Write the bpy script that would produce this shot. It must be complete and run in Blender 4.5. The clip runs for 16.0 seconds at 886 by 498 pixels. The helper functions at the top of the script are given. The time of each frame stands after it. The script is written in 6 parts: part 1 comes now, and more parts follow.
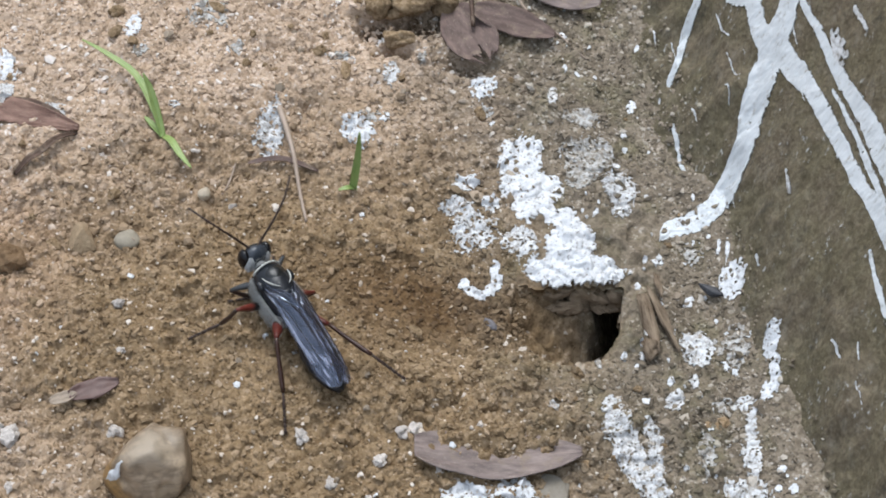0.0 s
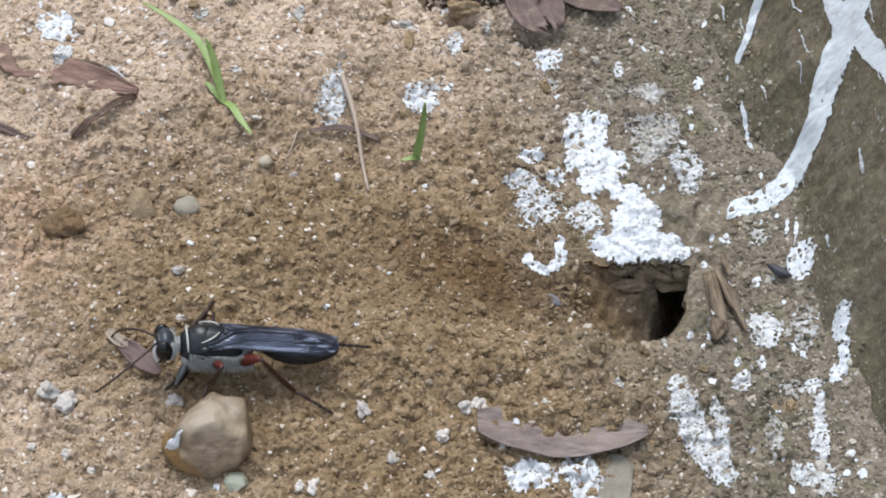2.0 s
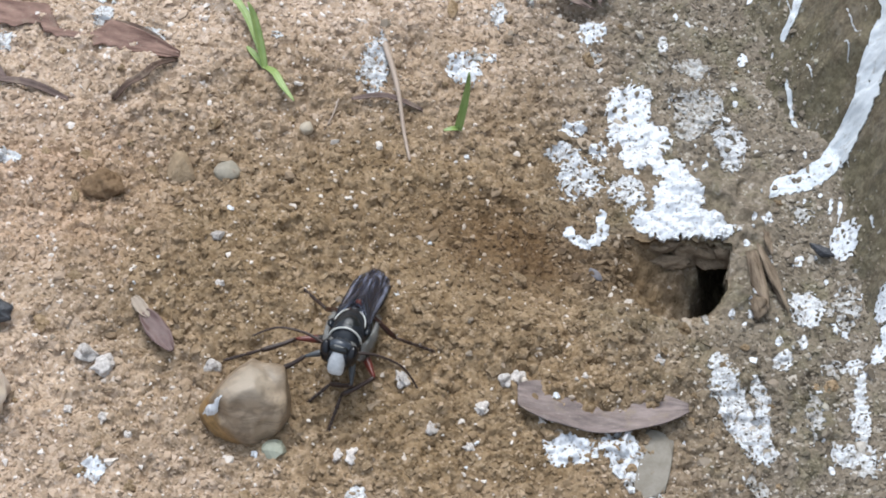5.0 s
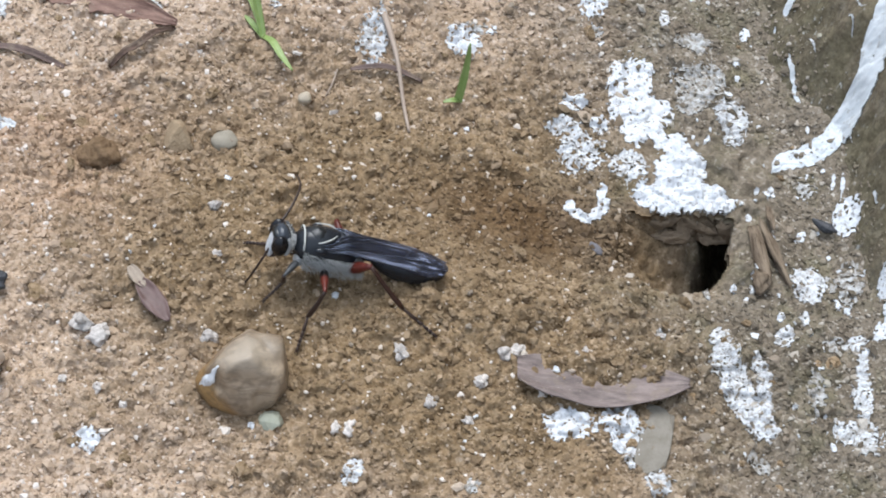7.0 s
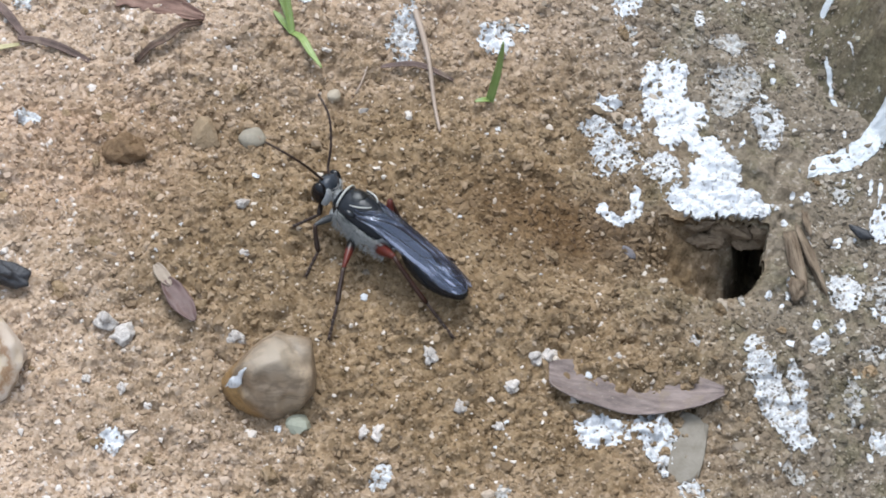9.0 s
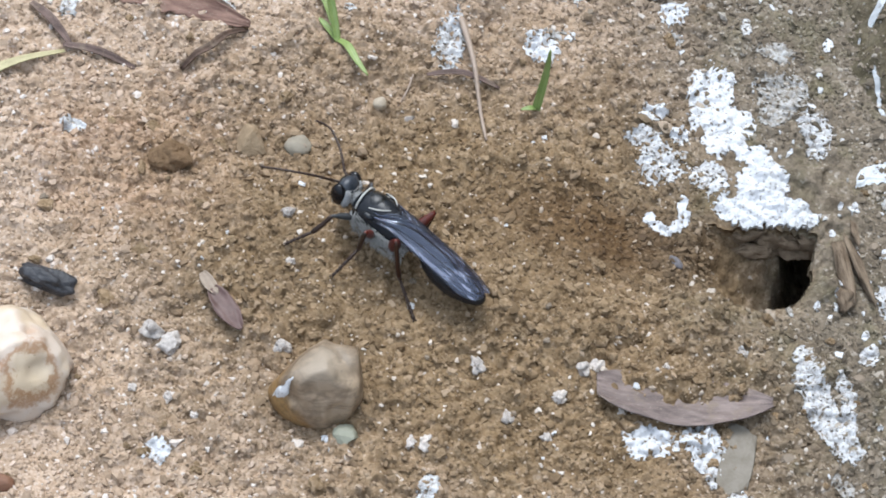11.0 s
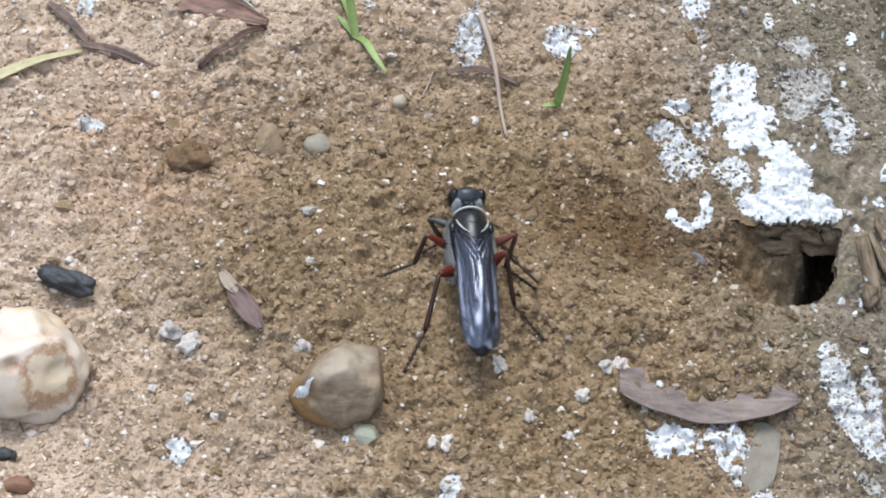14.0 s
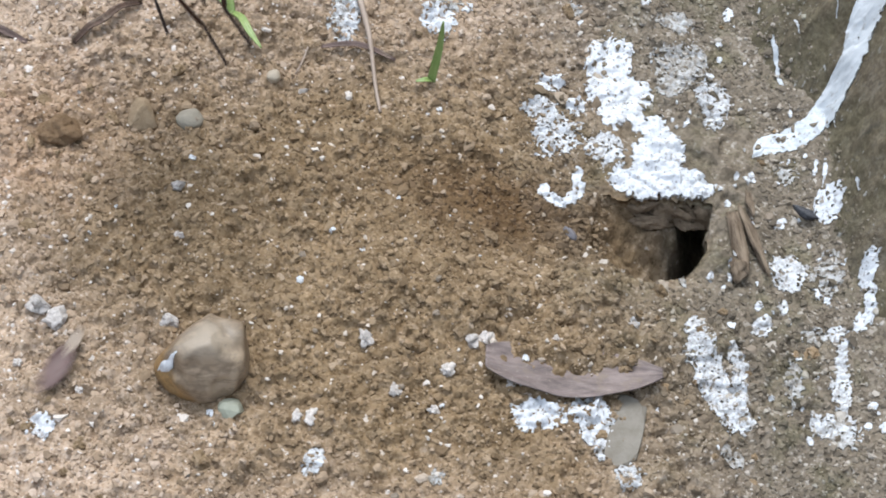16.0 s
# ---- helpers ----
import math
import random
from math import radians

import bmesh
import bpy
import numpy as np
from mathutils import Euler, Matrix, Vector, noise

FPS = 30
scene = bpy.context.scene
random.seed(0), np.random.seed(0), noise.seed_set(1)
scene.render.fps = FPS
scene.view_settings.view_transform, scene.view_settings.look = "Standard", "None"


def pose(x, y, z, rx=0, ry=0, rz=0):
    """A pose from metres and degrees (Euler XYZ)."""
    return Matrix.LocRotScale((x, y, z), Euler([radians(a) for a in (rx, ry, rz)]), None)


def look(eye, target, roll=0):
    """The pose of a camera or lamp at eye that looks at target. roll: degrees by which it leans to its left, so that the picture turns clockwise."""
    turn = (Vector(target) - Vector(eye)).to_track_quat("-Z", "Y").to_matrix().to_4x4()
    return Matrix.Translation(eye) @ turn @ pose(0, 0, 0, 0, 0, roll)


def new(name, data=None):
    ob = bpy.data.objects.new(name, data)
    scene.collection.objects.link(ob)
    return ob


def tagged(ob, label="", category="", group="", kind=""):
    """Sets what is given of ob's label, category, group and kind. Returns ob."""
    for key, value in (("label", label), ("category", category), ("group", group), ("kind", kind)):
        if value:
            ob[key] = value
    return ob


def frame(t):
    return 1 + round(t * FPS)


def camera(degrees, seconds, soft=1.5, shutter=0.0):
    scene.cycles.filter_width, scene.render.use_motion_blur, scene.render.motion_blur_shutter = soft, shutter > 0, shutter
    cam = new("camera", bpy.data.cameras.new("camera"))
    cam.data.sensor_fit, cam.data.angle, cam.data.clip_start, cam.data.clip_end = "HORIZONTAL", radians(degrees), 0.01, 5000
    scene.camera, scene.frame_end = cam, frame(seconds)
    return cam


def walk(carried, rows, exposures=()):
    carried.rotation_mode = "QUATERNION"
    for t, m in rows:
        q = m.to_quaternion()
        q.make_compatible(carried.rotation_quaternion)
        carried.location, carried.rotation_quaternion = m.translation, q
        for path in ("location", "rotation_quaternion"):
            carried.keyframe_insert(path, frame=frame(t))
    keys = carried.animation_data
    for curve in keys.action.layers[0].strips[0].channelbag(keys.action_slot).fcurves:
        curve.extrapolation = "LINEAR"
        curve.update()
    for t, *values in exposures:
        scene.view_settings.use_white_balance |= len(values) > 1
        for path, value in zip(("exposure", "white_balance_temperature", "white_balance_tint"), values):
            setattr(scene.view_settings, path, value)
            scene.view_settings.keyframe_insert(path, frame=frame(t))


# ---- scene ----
cam = camera(22, 16.0, soft=1.8, shutter=0.3)
PATH = [(t, pose(*p)) for t, *p in (
    (0.0, 0.00001, -0.18620, 0.26658, 34.725, -4.051, 5.820),
    (0.5, -0.00144, -0.18509, 0.26529, 34.232, -4.369, 6.055),
    (1.0, -0.00314, -0.18539, 0.26278, 34.329, -4.510, 6.390),
    (1.5, -0.00522, -0.18475, 0.26177, 34.196, -4.581, 6.663),
    (2.0, -0.00838, -0.18542, 0.26077, 34.239, -4.722, 6.888),
    (2.5, -0.01096, -0.18574, 0.26061, 34.136, -4.918, 7.175),
    (3.0, -0.01243, -0.18552, 0.26164, 33.924, -5.012, 7.526),
    (3.5, -0.01418, -0.18574, 0.26158, 33.962, -5.253, 7.581),
    (4.0, -0.01480, -0.18572, 0.26060, 33.972, -5.436, 7.721),
    (4.5, -0.01463, -0.18587, 0.25871, 33.848, -5.565, 7.841),
    (6.8, -0.01485, -0.18616, 0.25380, 33.217, -6.132, 8.154),
    (7.0, -0.01671, -0.18675, 0.25295, 33.454, -6.341, 8.099),
    (7.5, -0.01861, -0.18650, 0.25119, 33.593, -6.540, 8.257),
    (8.0, -0.01930, -0.18534, 0.24898, 33.547, -6.627, 8.433),
    (8.5, -0.01959, -0.18463, 0.24794, 33.460, -6.706, 8.631),
    (9.0, -0.02037, -0.18370, 0.24856, 33.287, -6.664, 8.728),
    (9.5, -0.02182, -0.18296, 0.24923, 33.142, -6.732, 8.891),
    (10.0, -0.02317, -0.18318, 0.24906, 33.268, -6.699, 9.023),
    (12.5, -0.02514, -0.18124, 0.24528, 33.230, -5.948, 9.352),
    (13.0, -0.02623, -0.18106, 0.24558, 33.207, -5.813, 9.307),
    (13.5, -0.02535, -0.18127, 0.24585, 33.238, -5.578, 9.293),
    (14.0, -0.02315, -0.18131, 0.24591, 33.215, -5.560, 9.211),
    (14.5, -0.01901, -0.18131, 0.24633, 33.175, -5.692, 9.075),
    (15.0, -0.01421, -0.18101, 0.24710, 33.038, -5.746, 9.062),
    (15.5, -0.01205, -0.18109, 0.24763, 32.865, -6.049, 8.987),
    (16.0, -0.01047, -0.18006, 0.24792, 32.666, -6.235, 8.824),
)]
walk(cam, PATH, exposures=((0.0, 0.50, 6500, 10), (3.0, 0.58, 6400, 10), (8.0, 0.65, 6320, 10), (16.0, 0.65, 6320, 10)))

# ---- light: an overcast sky with a very soft sun ----
SUN_ELEVATION, SUN_TURN = radians(60), radians(-20)
world = bpy.data.worlds.new("World")
scene.world = world
world.use_nodes = True
wn = world.node_tree
sky = wn.nodes.new("ShaderNodeTexSky")
sky.sky_type, sky.sun_disc = "NISHITA", False
sky.sun_elevation, sky.sun_rotation = SUN_ELEVATION, SUN_TURN
sky.air_density, sky.dust_density = 1.0, 6.0
haze = wn.nodes.new("ShaderNodeMix")
haze.data_type = "RGBA"
haze.inputs[0].default_value = 0.75
haze.inputs[7].default_value = (8.1, 9.4, 11.1, 1)
wn.links.new(sky.outputs[0], haze.inputs[6])
up = wn.nodes.new("ShaderNodeSeparateXYZ")
wn.links.new(wn.nodes.new("ShaderNodeTexCoord").outputs["Generated"], up.inputs[0])
dome = wn.nodes.new("ShaderNodeMapRange")
dome.inputs["From Min"].default_value, dome.inputs["From Max"].default_value = 0.0, 1.0
dome.inputs["To Min"].default_value, dome.inputs["To Max"].default_value = 0.42, 1.35
wn.links.new(up.outputs["Z"], dome.inputs["Value"])
cloud = wn.nodes.new("ShaderNodeVectorMath")
cloud.operation = "SCALE"
wn.links.new(haze.outputs[2], cloud.inputs[0])
wn.links.new(dome.outputs[0], cloud.inputs["Scale"])
wn.links.new(cloud.outputs[0], wn.nodes["Background"].inputs[0])
wn.nodes["Background"].inputs[1].default_value = 0.10
sun_data = bpy.data.lights.new("sun", "SUN")
sun_data.energy, sun_data.angle, sun_data.color = 2.1, radians(26), (0.96, 0.985, 0.985)
sun = new("sun", sun_data)
sun.matrix_basis = look((math.sin(SUN_TURN) * math.cos(SUN_ELEVATION), math.cos(SUN_TURN) * math.cos(SUN_ELEVATION), math.sin(SUN_ELEVATION)), (0, 0, 0))

# ---- materials ----


class Mat:
    """A node material with a principled surface and short ways to add texture nodes."""

    def __init__(self, name, rough=0.8, metal=0.0, spec=0.4):
        self.m = bpy.data.materials.new(name)
        self.m.use_nodes = True
        self.t = self.m.node_tree
        self.b = self.t.nodes["Principled BSDF"]
        self.b.inputs["Roughness"].default_value = rough
        self.b.inputs["Metallic"].default_value = metal
        self.b.inputs["Specular IOR Level"].default_value = spec
        self.co = self.t.nodes.new("ShaderNodeTexCoord").outputs["Object"]

    def node(self, kind, **values):
        n = self.t.nodes.new(kind)
        for k, v in values.items():
            if k in n.inputs:
                self.put(n.inputs[k], v)
        return n

    def put(self, socket, v):
        if isinstance(v, bpy.types.NodeSocket):
            self.t.links.new(v, socket)
        elif isinstance(v, tuple) and len(v) == 3 and socket.type == "RGBA":
            socket.default_value = (*v, 1)
        else:
            socket.default_value = v

    def noise(self, size, detail=4.0, rough=0.6, at=None):
        """Noise whose blobs are about size millimetres across."""
        return self.node("ShaderNodeTexNoise", Vector=at or self.co, Scale=1000.0 / size, Detail=detail, Roughness=rough).outputs["Fac"]

    def cells(self, size, out="Color", feature="F1"):
        n = self.node("ShaderNodeTexVoronoi", Vector=self.co, Scale=1000.0 / size)
        n.feature = feature
        return n.outputs[out]

    def ramp(self, fac, *stops):
        n = self.node("ShaderNodeValToRGB", Fac=fac)
        e = n.color_ramp.elements
        while len(e) < len(stops):
            e.new(0.5)
        for k, (p, c) in zip(e, stops):
            k.position, k.color = p, (*c, 1) if isinstance(c, tuple) else (c, c, c, 1)
        return n.outputs["Color"]

    def mix(self, fac, a, b, kind="MIX"):
        n = self.t.nodes.new("ShaderNodeMix")
        n.data_type, n.blend_type = "RGBA", kind
        self.put(n.inputs[0], fac), self.put(n.inputs[6], a), self.put(n.inputs[7], b)
        return n.outputs[2]

    def math(self, kind, a, b=0.0):
        n = self.t.nodes.new("ShaderNodeMath")
        n.operation = kind
        self.put(n.inputs[0], a), self.put(n.inputs[1], b)
        return n.outputs[0]

    def bump(self, height, mm=0.1, strength=0.6, before=None):
        n = self.node("ShaderNodeBump", Height=height, Strength=strength, Distance=mm * 0.001)
        if before:
            self.t.links.new(before, n.inputs["Normal"])
        return n.outputs["Normal"]

    def island(self):
        return self.t.nodes.new("ShaderNodeNewGeometry").outputs["Random Per Island"]

    def chance(self):
        return self.t.nodes.new("ShaderNodeObjectInfo").outputs["Random"]

    def done(self, color=None, normal=None, rough=None, tone=0.63):
        """Finishes the surface; tone is how dark the damp, dull original of these colours is."""
        if color is not None and tone != 1.0:
            color = self.mix(1.0, color, (tone, tone, tone), "MULTIPLY")
        for k, v in (("Base Color", color), ("Normal", normal), ("Roughness", rough)):
            if v is not None:
                self.put(self.b.inputs[k], v)
        return self.m


def damp_mask(m):
    """1 where the freshly dug, damp soil lies: a ragged oval round the burrow's spoil."""
    n = m.node("ShaderNodeVectorMath", )
    n.operation = "SUBTRACT"
    m.put(n.inputs[0], m.co), m.put(n.inputs[1], (-0.011, -0.021, 0.0))
    k = m.node("ShaderNodeVectorMath")
    k.operation = "MULTIPLY"
    m.put(k.inputs[0], n.outputs[0]), m.put(k.inputs[1], (1 / 0.047, 1 / 0.036, 0.0))
    far = m.node("ShaderNodeVectorMath")
    far.operation = "LENGTH"
    m.put(far.inputs[0], k.outputs[0])
    edge = m.math("ADD", far.outputs["Value"], m.math("MULTIPLY", m.noise(16, 5), 1.0))
    r = m.node("ShaderNodeMapRange", Value=edge)
    r.interpolation_type = "SMOOTHSTEP"
    for k, v in zip(("From Min", "From Max", "To Min", "To Max"), (1.1, 2.1, 0.95, 0.0)):
        r.inputs[k].default_value = v
    return r.outputs[0]


def soil_color(m, chance):
    """Sandy soil: grains from brown to pinkish tan and white, darker and yellower where damp."""
    dry = m.ramp(chance, (0.0, (0.35, 0.256, 0.178)), (0.25, (0.545, 0.40, 0.280)), (0.6, (0.71, 0.545, 0.41)), (0.91, (0.81, 0.645, 0.525)), (0.965, (0.98, 0.90, 0.84)))
    wet = m.ramp(chance, (0.0, (0.160, 0.103, 0.050)), (0.3, (0.278, 0.186, 0.100)), (0.7, (0.385, 0.270, 0.155)), (0.95, (0.49, 0.358, 0.23)), (0.985, (0.92, 0.83, 0.74)))
    rust = m.node("ShaderNodeMapping", Vector=m.co)
    rust.inputs["Location"].default_value = (3.1, 0.75, 0.0)
    rust.inputs["Scale"].default_value = (50.0, 60.0, 0.0)
    near = m.node("ShaderNodeVectorMath", Vector=rust.outputs[0])
    near.operation = "LENGTH"
    m.put(near.inputs[0], rust.outputs[0])
    red = m.ramp(m.math("ADD", m.math("MULTIPLY", near.outputs["Value"], 0.5), m.math("MULTIPLY", m.noise(6, 6, 0.65), 0.7)), (0.48, 0.55), (0.86, 0.0))
    dry = m.mix(1.0, dry, m.mix(red, (1.0, 1.0, 1.0), (0.88, 0.72, 0.60)), "MULTIPLY")
    spot = m.node("ShaderNodeMapping", Vector=m.co)
    spot.inputs["Location"].default_value = (0.045, 0.89, 0.0)
    spot.inputs["Scale"].default_value = (45.0, 105.0, 0.0)
    edge = m.node("ShaderNodeVectorMath", Vector=spot.outputs[0])
    edge.operation = "LENGTH"
    m.put(edge.inputs[0], spot.outputs[0])
    soak = m.ramp(m.math("ADD", m.math("MULTIPLY", edge.outputs["Value"], 0.5), m.math("MULTIPLY", m.noise(5, 5), 0.6)), (0.42, 0.0), (0.85, 1.0))
    wet = m.mix(1.0, wet, m.mix(soak, (0.50, 0.42, 0.32), (1.0, 1.0, 1.0)), "MULTIPLY")
    silt = m.ramp(chance, (0.0, (0.125, 0.102, 0.075)), (0.4, (0.230, 0.190, 0.142)), (0.8, (0.322, 0.270, 0.207)), (0.98, (0.62, 0.56, 0.48)))
    silt = m.mix(m.math("MULTIPLY", m.ramp(m.noise(7, 6, 0.65), (0.5, 0.0), (0.66, 1.0)), 0.6), silt, m.mix(chance, (0.09, 0.09, 0.04), (0.25, 0.235, 0.13)))
    place = m.node("ShaderNodeSeparateXYZ", Vector=m.co)
    back = m.math("ADD", m.math("MULTIPLY", place.outputs["X"], 943.0), m.math("MULTIPLY", place.outputs["Y"], 333.0))
    back = m.math("ADD", back, m.math("MULTIPLY", m.noise(8, 5), 16.0))
    far = m.node("ShaderNodeVectorMath", Vector=m.co)
    far.operation = "LENGTH"
    m.put(far.inputs[0], m.co)
    near_wall = m.math("MULTIPLY", m.ramp(m.math("DIVIDE", back, 60.0), (0.07, 0.0), (0.48, 0.9)), m.ramp(far.outputs["Value"], (0.12, 1.0), (0.6, 0.0)))
    dug = m.node("ShaderNodeVectorMath")
    dug.operation = "DISTANCE"
    m.put(dug.inputs[0], m.co), m.put(dug.inputs[1], (0.017, -0.009, -0.004))
    dug = m.math("ADD", m.math("MULTIPLY", dug.outputs["Value"], 70.0), m.math("MULTIPLY", m.noise(5, 4), 0.4))
    near_wall = m.math("MULTIPLY", near_wall, m.ramp(dug, (0.6, 0.25), (0.95, 1.0)))
    return m.mix(near_wall, m.mix(1.0, m.mix(damp_mask(m), dry, wet), (1.0, 0.988, 0.975), "MULTIPLY"), silt)


def soil_material():
    m = Mat("sandy_soil", 0.95, spec=0.15)
    fine = m.node("ShaderNodeSeparateColor", Color=m.cells(0.42)).outputs[0]
    grain = m.node("ShaderNodeSeparateColor", Color=m.cells(1.1)).outputs[1]
    both = m.math("ADD", m.math("MULTIPLY", fine, 0.55), m.math("MULTIPLY", grain, 0.45))
    color = soil_color(m, both)
    patchy = m.ramp(m.noise(9, 6), (0.3, 0.72), (0.7, 1.15))
    color = m.mix(1.0, color, patchy, "MULTIPLY")
    normal = m.bump(m.cells(0.42, "Distance"), 0.08, 0.6)
    return m.done(color, m.bump(m.noise(1.0, 6, 0.7), 0.30, 0.8, normal))


def grain_material(name="soil_grain"):
    m = Mat(name, 0.8, spec=0.3)
    color = m.mix(1.0, soil_color(m, m.island()), m.ramp(m.noise(0.5), (0.2, 0.75), (0.8, 1.15)), "MULTIPLY")
    return m.done(color, m.bump(m.noise(0.3), 0.08, 0.6))


def clod_material():
    m = Mat("crumb_of_soil", 0.95, spec=0.12)
    fine = m.node("ShaderNodeSeparateColor", Color=m.cells(0.38)).outputs[0]
    both = m.math("ADD", m.math("MULTIPLY", fine, 0.5), m.math("MULTIPLY", m.noise(1.2, 6, 0.7), 0.6))
    color = m.ramp(both, (0.15, (0.15, 0.098, 0.052)), (0.5, (0.33, 0.23, 0.135)), (0.85, (0.50, 0.37, 0.245)))
    color = m.mix(1.0, color, m.ramp(m.chance(), (0.0, 0.75), (1.0, 1.2)), "MULTIPLY")
    return m.done(color, m.bump(m.noise(0.5, 6, 0.75), 0.25, 0.8))


def wall_material():
    m = Mat("mossy_weathered_wall", 0.9, spec=0.2)
    turn = m.node("ShaderNodeMapping", Vector=m.co)
    turn.inputs["Rotation"].default_value = (0.0, radians(24), radians(-19))
    n = m.node("ShaderNodeMapping", Vector=turn.outputs[0])
    n.inputs["Scale"].default_value = (1.0, 1.0, 0.16)
    streak = n.outputs[0]
    fine = m.node("ShaderNodeSeparateColor", Color=m.cells(0.5)).outputs[0]
    grain = m.node("ShaderNodeSeparateColor", Color=m.cells(1.2)).outputs[1]
    both = m.math("ADD", m.math("MULTIPLY", fine, 0.22), m.math("MULTIPLY", grain, 0.16))
    both = m.math("ADD", both, m.math("MULTIPLY", m.noise(3.0, 8, 0.68), 0.65))
    color = m.ramp(both, (0.12, (0.115, 0.088, 0.055)), (0.45, (0.24, 0.19, 0.13)), (0.72, (0.35, 0.285, 0.195)), (0.93, (0.50, 0.43, 0.33)))
    color = m.mix(m.ramp(m.noise(1.6, 6, 0.7, streak), (0.50, 0.0), (0.68, 0.7)), color, (0.46, 0.40, 0.31))
    moss = m.ramp(m.noise(10, 7, 0.65, streak), (0.40, 0.0), (0.58, 1.0))
    color = m.mix(m.math("MULTIPLY", moss, 0.6), color, m.ramp(both, (0.15, (0.095, 0.083, 0.045)), (0.6, (0.262, 0.226, 0.132)), (0.9, (0.41, 0.36, 0.24))))
    color = m.mix(m.ramp(m.noise(4, 6, 0.7, streak), (0.58, 0.0), (0.68, 0.75)), color, (0.10, 0.088, 0.068))
    speck = m.ramp(m.noise(0.9, 5, 0.65, streak), (0.60, 0.0), (0.66, 1.0))
    color = m.mix(m.math("MULTIPLY", speck, m.ramp(m.noise(6, 4, 0.6, streak), (0.50, 0.0), (0.60, 0.8))), color, (0.90, 0.90, 0.87))
    color = m.mix(1.0, color, m.ramp(m.noise(0.6, 5, 0.75), (0.3, 0.85), (0.7, 1.3)), "MULTIPLY")
    normal = m.bump(m.cells(0.9, "Distance"), 0.12, 0.6)
    normal = m.bump(m.noise(0.7, 7, 0.75), 0.30, 0.8, normal)
    return m.done(color, m.bump(m.noise(1.8, 5, 0.6, streak), 0.45, 0.8, normal), tone=0.44)


def lime_material(name="limewash", thin=0.0):
    m = Mat(name, 0.9, spec=0.12)
    color = m.mix(m.noise(0.5, 6, 0.75), (0.46, 0.47, 0.49), (0.86, 0.87, 0.89))
    pit = m.ramp(m.noise(0.55, 3, 0.6), (0.36, 1.0), (0.43, 0.0))
    color = m.mix(m.math("MULTIPLY", pit, 0.75), color, (0.24, 0.22, 0.20))
    if thin:
        color = m.mix(1.0, color, (1 - 0.22 * thin, 1 - 0.23 * thin, 1 - 0.26 * thin), "MULTIPLY")
        worn = m.ramp(m.noise(0.8, 7, 0.8), (0.34 + 0.06 * thin, 0.9), (0.52 + 0.08 * thin, 0.0))
        color = m.mix(worn, color, m.mix(m.noise(0.5, 5), (0.13, 0.10, 0.065), (0.30, 0.25, 0.19)))
    return m.done(color, m.bump(m.noise(0.42, 5, 0.7), 0.2, 0.8), tone=0.86)


def run_material():
    """Limewash run down the wall: greyish, with the dirty wall showing where it is thin."""
    m = Mat("grey_limewash_run", 0.9, spec=0.12)
    n = m.node("ShaderNodeMapping", Vector=m.co)
    n.inputs["Scale"].default_value = (1.0, 1.0, 0.3)
    color = m.mix(m.noise(2.0, 6, 0.6, n.outputs[0]), (0.44, 0.465, 0.48), (0.68, 0.70, 0.72))
    color = m.mix(m.ramp(m.noise(0.9, 6, 0.7, n.outputs[0]), (0.33, 0.75), (0.44, 0.0)), color, (0.25, 0.22, 0.18))
    return m.done(color, m.bump(m.noise(0.6, 5, 0.7), 0.08, 0.6), tone=0.92)


def plain(name, dark, light, size=1.0, rough=0.6, spec=0.4, relief=0.1, vary=0.0, tone=0.63):
    m = Mat(name, rough, spec=spec)
    color = m.mix(m.noise(size, 6, 0.65), dark, light)
    if vary:
        color = m.mix(1.0, color, m.ramp(m.chance(), (0.0, 1 - vary), (1.0, 1 + vary)), "MULTIPLY")
    return m.done(color, m.bump(m.noise(size * 0.5, 5), relief, 0.7), tone=tone)


def leaf_material(name, dark, light):
    m = Mat(name, 0.7, spec=0.3)
    n = m.node("ShaderNodeMapping", Vector=m.co)
    n.inputs["Scale"].default_value = (0.25, 1.0, 1.0)
    color = m.mix(m.ramp(m.noise(1.0, 7, 0.65, n.outputs[0]), (0.32, 0.0), (0.68, 1.0)), dark, light)
    color = m.mix(m.ramp(m.noise(2.5, 5), (0.56, 0.0), (0.7, 0.7)), color, (0.32, 0.245, 0.18))
    color = m.mix(m.ramp(m.noise(0.35, 4, 0.7), (0.62, 0.0), (0.68, 0.6)), color, (0.50, 0.42, 0.33))
    return m.done(color, m.bump(m.noise(0.8, 5, 0.6, n.outputs[0]), 0.15, 0.7))


def bark_material():
    m = Mat("grey_bark", 0.88, spec=0.2)
    n = m.node("ShaderNodeMapping", Vector=m.co)
    n.inputs["Scale"].default_value = (1.0, 0.16, 1.0)
    color = m.mix(m.ramp(m.noise(0.9, 6, 0.7, n.outputs[0]), (0.35, 0.0), (0.65, 1.0)), (0.105, 0.070, 0.045), (0.385, 0.295, 0.21))
    return m.done(color, m.bump(m.noise(0.7, 6, 0.7, n.outputs[0]), 0.35, 0.9))


